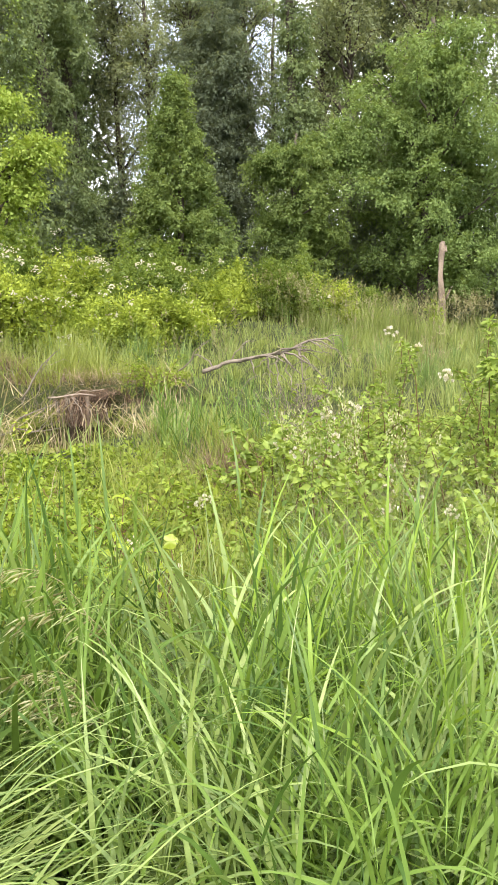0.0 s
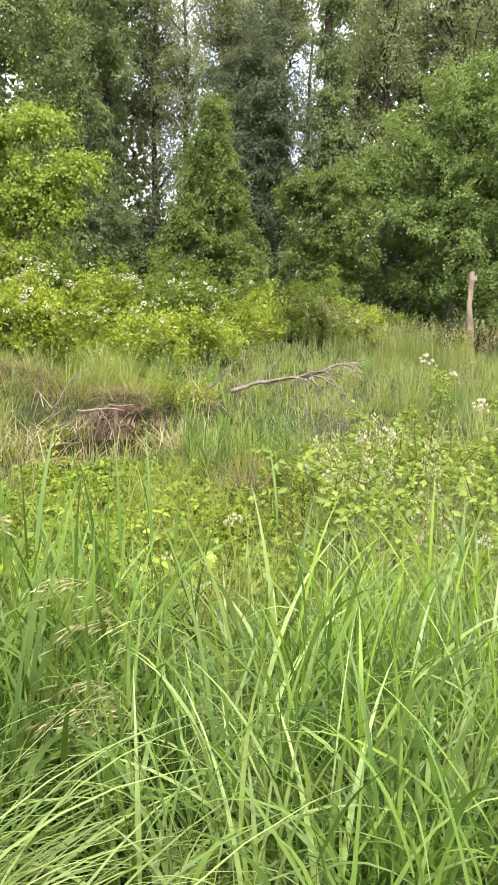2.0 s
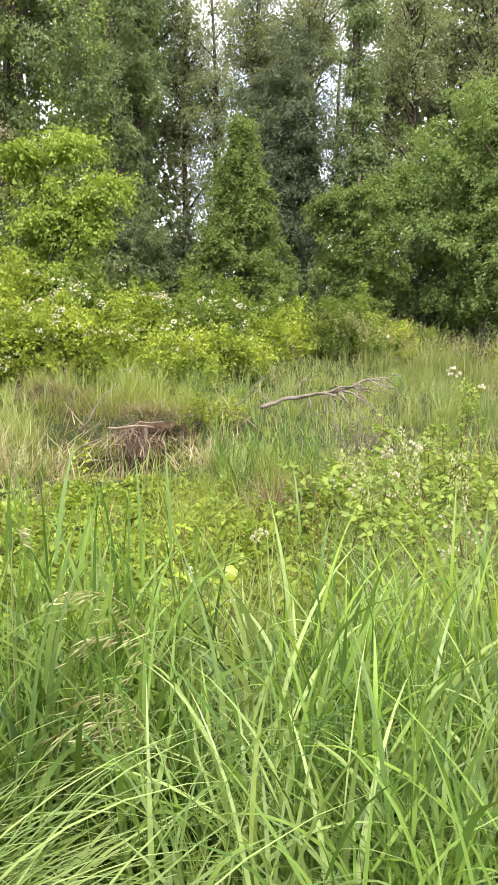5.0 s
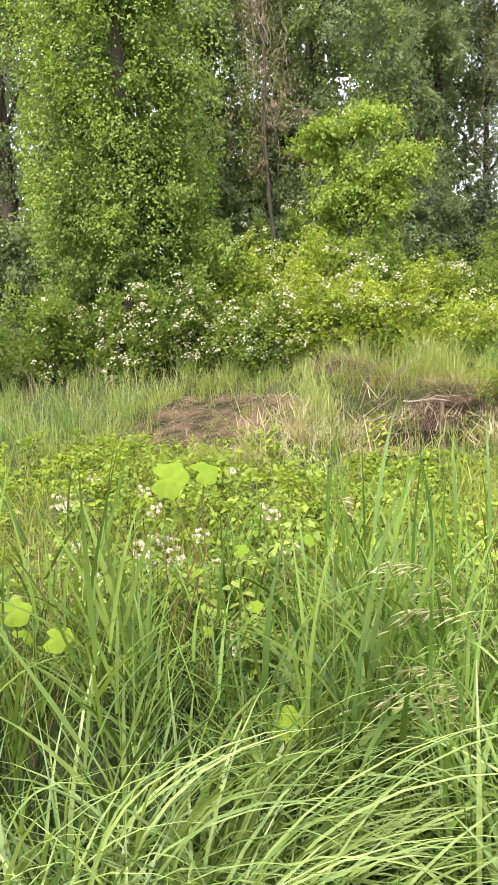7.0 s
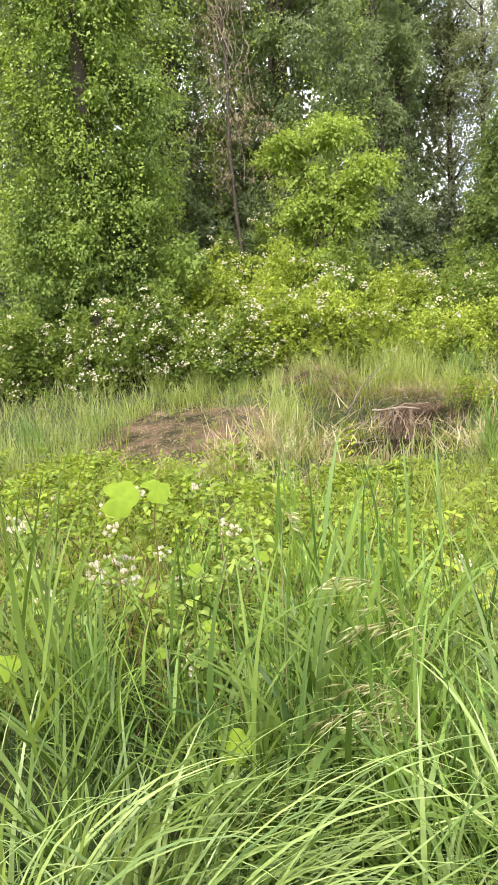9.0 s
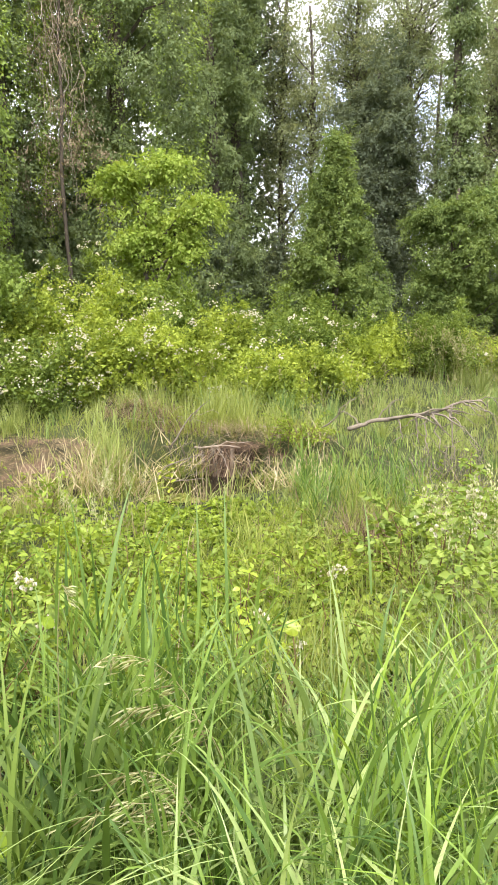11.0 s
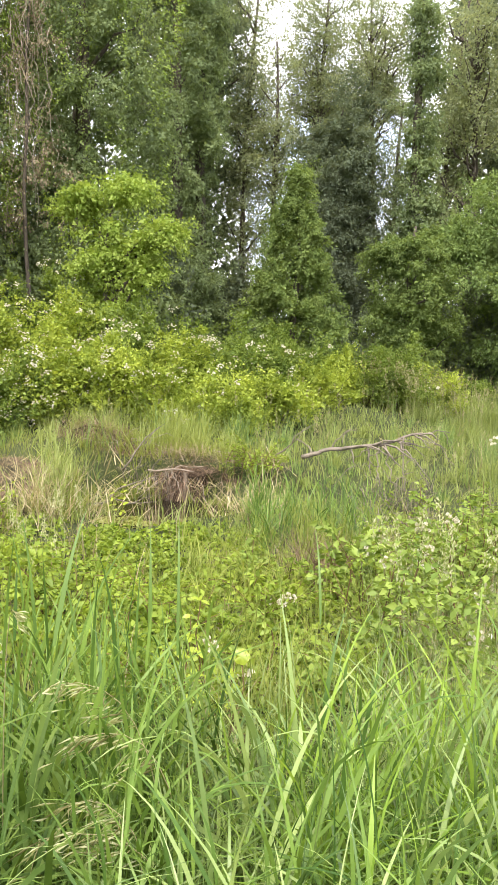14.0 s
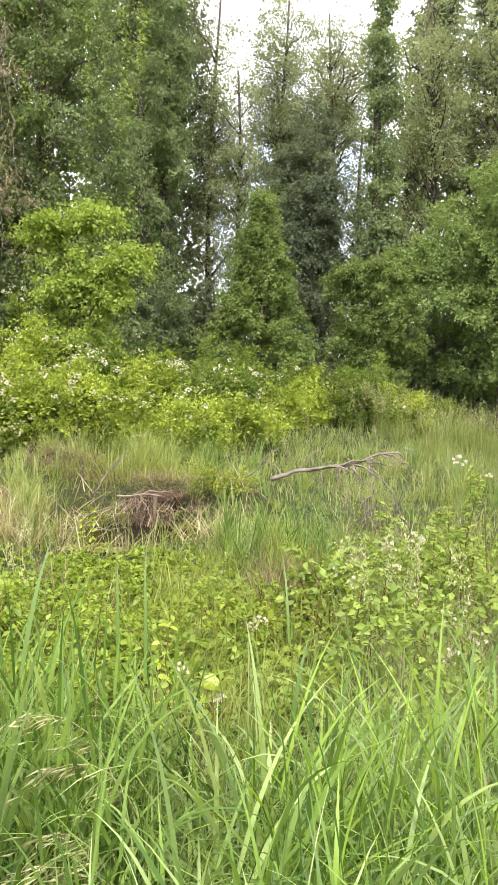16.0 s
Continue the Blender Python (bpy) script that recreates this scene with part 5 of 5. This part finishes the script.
def sapling(x, y, top, label, leaf, mat, whorls=5, group="young plants on the near bank"):
    """A thin shoot with pairs of leaves up its stem, each leaf on its own."""
    z0 = float(height(x, y)) - 0.02
    ob = thing("sapling", (x, y, z0), label, "young plant", group)
    h = top - z0
    stem = part("stem", limb((0, 0, 0), (0.03, 0.0, h), 0.005, 0.002, 0, 0.08, 7, 5), M_CANE, ob)
    form = tri_mesh("sapling_leaf", *broad_leaves(np.zeros((1, 3)), np.array([[0, 1.0, 0.1]]), np.array([leaf]), np.array([leaf * 0.6])))
    form.materials.append(mat)
    for k in range(whorls):
        for j in range(3):
            lf = new("leaf", form)
            lf.parent = stem
            f = 1 - 0.13 * k
            lf.matrix_local = pose(0.03 * f, 0, h * f, rng.uniform(-25, 25), rng.uniform(-25, 25), 120 * j + 50 * k + rng.uniform(-20, 20)) @ Matrix.Scale(rng.uniform(0.7, 1.15) * (0.7 + 0.1 * k), 4)
    return ob


sapling(-0.55, 2.85, 0.98, "small sapling with glowing yellow-green leaves", 0.065, M_YELLOW)
sapling(-0.62, 3.0, 0.86, "small sapling with yellow-green leaves", 0.06, M_YELLOW, 4)
sapling(-2.45, 7.85, 0.42, "small yellow-green sapling at the edge of the pond", 0.075, M_YELLOW)
sapling(-2.6, 7.95, 0.3, "small yellow-green sapling at the edge of the pond", 0.07, M_YELLOW, 4)
sapling(-0.42, 2.95, 0.72, "small yellow-green sapling low in grass", 0.05, M_YELLOW, 4)

# ---- nodding seed heads close to the path ----
for sx, sy, tip, way, n in ((-0.35, 1.75, 1.13, 2.9, 36), (-0.29, 1.71, 1.06, 3.1, 34), (-0.33, 1.6, 0.95, 3.0, 40), (-0.27, 1.62, 0.9, 3.3, 36), (-0.84, 1.85, 1.28, 0.15, 26), (-0.86, 1.6, 1.45, 2.6, 12)):
    z0 = float(height(sx, sy)) - 0.02
    ob = thing("nodding_grass", (sx, sy, z0), "nodding pale tan brome seed head on a thin stalk", "grass stalk", "nodding grass stalks")
    s = np.linspace(0, 1, 12)
    reach = rng.uniform(0.2, 0.36) if n > 30 else 0.07
    line = np.stack([np.cos(way) * reach * s ** 2.5, np.sin(way) * reach * s ** 2.5 - 0.05 * s ** 3, (tip - z0) * np.sin(rng.uniform(1.65, 1.95) * s)], 1)
    stalk = part("stalk", tube(line, np.linspace(0.002, 0.0008, 12), 4), M_SEED, ob)
    f = rng.uniform(0.62 if n > 30 else 0.8, 1.0, n)
    node = np.stack([np.interp(f, s, line[:, i]) for i in range(3)], 1)
    out = np.stack([np.cos(way) * 0.6 + rng.normal(0, 0.5, n), np.sin(way) * 0.6 + rng.normal(0, 0.5, n), rng.uniform(-0.5, 0.5, n)], 1)
    reach = rng.uniform(0.01, 0.07 if n > 30 else 0.015, n)[:, None]
    at = node + out * reach - np.array([0, 0, 0.5]) * reach
    part("pedicels", leaves(node, at - node, np.linalg.norm(at - node, axis=1), np.full(n, 0.0016), 0.1), M_SEED, stalk)
    d = np.array([np.cos(way), np.sin(way), -0.5]) + rng.normal(0, 0.22, (n, 3))
    part("spikelets", leaves(at, d, rng.uniform(0.04, 0.07, n) * (1 if n > 30 else 0.4), rng.uniform(0.0035, 0.006, n), 0.2), M_PALESEED, stalk)

# ---- bleached straws fanned out on the pond bank ----
def patch_scatter(n, x, y, rx, ry):
    p = np.stack([rng.normal(x, rx, n), rng.normal(y, ry, n)], 1)
    return np.c_[p, np.maximum(height(p[:, 0], p[:, 1]), 0) - 0.02]


turf("dry_reeds", np.concatenate([patch_scatter(120, -3.35, 8.1, 0.25, 0.35), patch_scatter(70, -2.9, 8.0, 0.25, 0.25), patch_scatter(80, -3.3, 9.1, 0.3, 0.3), patch_scatter(50, -1.35, 8.7, 0.2, 0.3), patch_scatter(40, -1.0, 9.3, 0.3, 0.3)]),
     M_DRYREED, "bleached stiff dead reed straws fanned over the bank", (0.22, 0.6), (0.008, 0.018), 1.0, (-0.1, 0.6), 4)
turf("dead_straw", np.concatenate([patch_scatter(2200, -2.8, 9.85, 0.6, 0.25), patch_scatter(900, -1.5, 9.8, 0.4, 0.25), patch_scatter(700, -3.6, 10.2, 0.25, 0.15) + [0, 0, 0.14], patch_scatter(500, -2.14, 9.7, 0.22, 0.2) + [0, 0, 0.1]]), M_STRAW, "grey-tan flattened straw on the pond bank", (0.12, 0.4), (0.003, 0.009), 1.4, (-0.1, 0.4), 3)
tussocks("bank_grass", np.concatenate([patch_scatter(50, -3.3, 9.4, 0.4, 0.35), patch_scatter(60, -2.2, 10.1, 0.7, 0.15), patch_scatter(45, -1.3, 8.9, 0.2, 0.4), patch_scatter(40, -3.0, 8.2, 0.3, 0.3), patch_scatter(50, -1.4, 9.6, 0.25, 0.3) + [0, 0, 0.12], patch_scatter(40, -2.85, 9.8, 0.3, 0.3)]), M_BANK, "grass tufts growing through dead straw", 12, (0.25, 0.55), (0.004, 0.009), 0.5, (0.3, 1.6), 4)
tussocks("bank_grass", np.concatenate([patch_scatter(40, -1.0, 7.6, 0.3, 0.5), patch_scatter(40, -0.6, 6.4, 0.35, 0.5), patch_scatter(30, 0.6, 6.4, 0.4, 0.5)]), M_MEADOW, "light green tufts of fine marsh grass", 22, (0.45, 0.8), (0.004, 0.008), 0.3, (0.3, 1.5), 5)

turf("dead_tuft", patch_scatter(420, -0.2, 5.9, 0.13, 0.1), M_ROOT, "reddish-brown tuft of dead grass beside a fresh shoot", (0.35, 0.72), (0.003, 0.007), 0.3, (0.6, 2.4), 6)
turf("dead_tuft", patch_scatter(260, 0.25, 6.1, 0.25, 0.15), M_ROOT, "brown dead grass below a fresh shoot", (0.25, 0.5), (0.003, 0.007), 0.4, (0.6, 2.4), 5)
tussocks("bank_grass", np.concatenate([patch_scatter(16, -2.75, 9.1, 0.12, 0.12), patch_scatter(16, -1.55, 9.1, 0.1, 0.15), patch_scatter(20, -2.15, 10.05, 0.35, 0.1)]), M_BANK, "grass overhanging the pond bank", 16, (0.25, 0.5), (0.004, 0.009), 0.5, (0.6, 2.0), 4)
turf("dry_reeds", np.concatenate([patch_scatter(34, -2.55, 8.95, 0.2, 0.12) + [0, 0, 0.2], patch_scatter(24, -1.75, 9.0, 0.12, 0.1) + [0, 0, 0.25]]), M_DRYREED, "bleached reed leaves crossing before the hollow", (0.2, 0.45), (0.008, 0.015), 1.3, (-0.1, 0.6), 4)
turf("dry_reeds", np.concatenate([patch_scatter(60, -2.95, 8.5, 0.3, 0.3), patch_scatter(40, -3.4, 7.9, 0.25, 0.3), patch_scatter(26, -1.2, 8.6, 0.2, 0.3)]) + [0, 0, 0.12], M_DRYREED, "short bleached reed leaves strewn by the pond", (0.14, 0.34), (0.011, 0.02), 1.15, (-0.1, 0.5), 4)
tussocks("mud_grass", patch_scatter(34, -4.3, 7.9, 0.6, 0.6), M_BANK, "small grass tufts growing on the mud", 12, (0.15, 0.4), (0.003, 0.007), 0.4, (0.4, 1.6), 4)

# ---- straw and shoots on the mud ----
mudplace = np.stack([rng.uniform(-6.2, -3.0, 6500), rng.uniform(6.4, 9.6, 6500)], 1)
mudplace = mudplace[(mud_at(mudplace[:, 0], mudplace[:, 1]) < 1.5)]
n = len(mudplace)
stuff("dead_straw", blades(np.c_[mudplace, height(mudplace[:, 0], mudplace[:, 1]) + 0.02], rng.uniform(-3.1, 3.1, n), rng.uniform(0.08, 0.3, n), rng.uniform(0.003, 0.008, n), rng.uniform(1.3, 1.6, n), rng.uniform(-0.1, 0.2, n), 3),
      M_STRAW, "flattened dead straw lying on wet mud", "straw")
edge = np.stack([rng.uniform(-6.4, -2.8, 6000), rng.uniform(6.2, 9.8, 6000)], 1)
edge = edge[(mud_at(edge[:, 0], edge[:, 1]) > 0.3 + rng.uniform(0, 0.75, 6000) ** 0.5) & (mud_at(edge[:, 0], edge[:, 1]) < 1.8)]
turf("mud_grass", np.c_[edge, height(edge[:, 0], edge[:, 1])], M_BANK, "short green shoots at the edge of the mud", (0.1, 0.3), (0.004, 0.008), 0.3, (0.2, 1.2), 4)

for bx, by, size, text, mat, canes, leaf in ((-0.45, 4.9, (0.5, 0.4, 0.45), "low lime-green leafy plants in grass", M_LIME, 18, 0.05), (0.35, 5.2, (0.5, 0.4, 0.5), "low lime-green leafy plants in grass", M_LIME, 18, 0.05),
                                            (-0.7, 5.9, (0.45, 0.4, 0.4), "low green leafy plants in grass", M_BRAMBLE, 16, 0.05), (0.75, 5.9, (0.5, 0.4, 0.6), "low green leafy plants in grass", M_BRAMBLE, 16, 0.05),
                                            (-3.2, 5.2, (0.6, 0.45, 0.5), "low lime-green leafy plants in grass", M_LIME, 18, 0.055), (-5.2, 5.2, (0.8, 0.5, 0.6), "low lime-green leafy plants beside the mud", M_LIME, 18, 0.06)):
    bramble("bramble", bx, by, size, text, mat, canes, leaf, 0.045)

low_leaves("low_weeds", 130, (-60, -22, 3.0, 6.6), (0.1, 0.45), M_LIME, "lime-green leafy weeds climbing through bank grass")
low_leaves("low_weeds", 120, (-22, 6, 3.4, 5.9), (0.05, 0.25), M_LIME, "lime-green leafy weeds low on the bank")
low_leaves("low_weeds", 110, (2, 26, 3.0, 6.0), (0.25, 0.8), M_BRAMBLE, "light green leafy weeds among brambles and fine grass", 0.042)
low_leaves("low_weeds", 130, (-25, -6, 5.4, 7.6), (0.0, 0.06), M_LIME, "lime-green leafy ground cover at the edge of the pond", 0.045, 50, 0.11)
low_leaves("low_weeds", 60, (-40, -24, 7.5, 9.0), (0.05, 0.25), M_LIME, "yellow-green weeds behind the mud")
turf("fine_grass", fan_scatter(2200, 4, 28, 3.0, 5.2, clumped=0.7), M_DRYREED, "fine bleached stalks among brambles", (0.4, 0.95), (0.002, 0.004), 0.5, (0.3, 1.8), 5)

# ---- broad reed blades bent over among the brome ----
reeds("tall_grass", fan_scatter(24, -30, -17, 1.5, 1.9, clumped=0.5), M_REED, "blue-green reeds with broad blades bent over", (0.5, 0.85), (0.4, 0.65), (0.012, 0.021), 6, 0.22, (1.3, 2.7), 9)
reeds("tall_grass", fan_scatter(26, -8, 24, 1.4, 2.1, clumped=0.4), M_DROOP, "pale green reeds with broad blades bent over", (0.55, 0.85), (0.4, 0.6), (0.012, 0.02), 6, 0.22, (1.3, 2.7), 9)
low_leaves("low_weeds", 190, (-20.5, -10.5, 6.2, 7.62), (-0.02, 0.03), M_LIME, "bright lime-green leafy ground cover in front of the pond", 0.05, 50, 0.1)
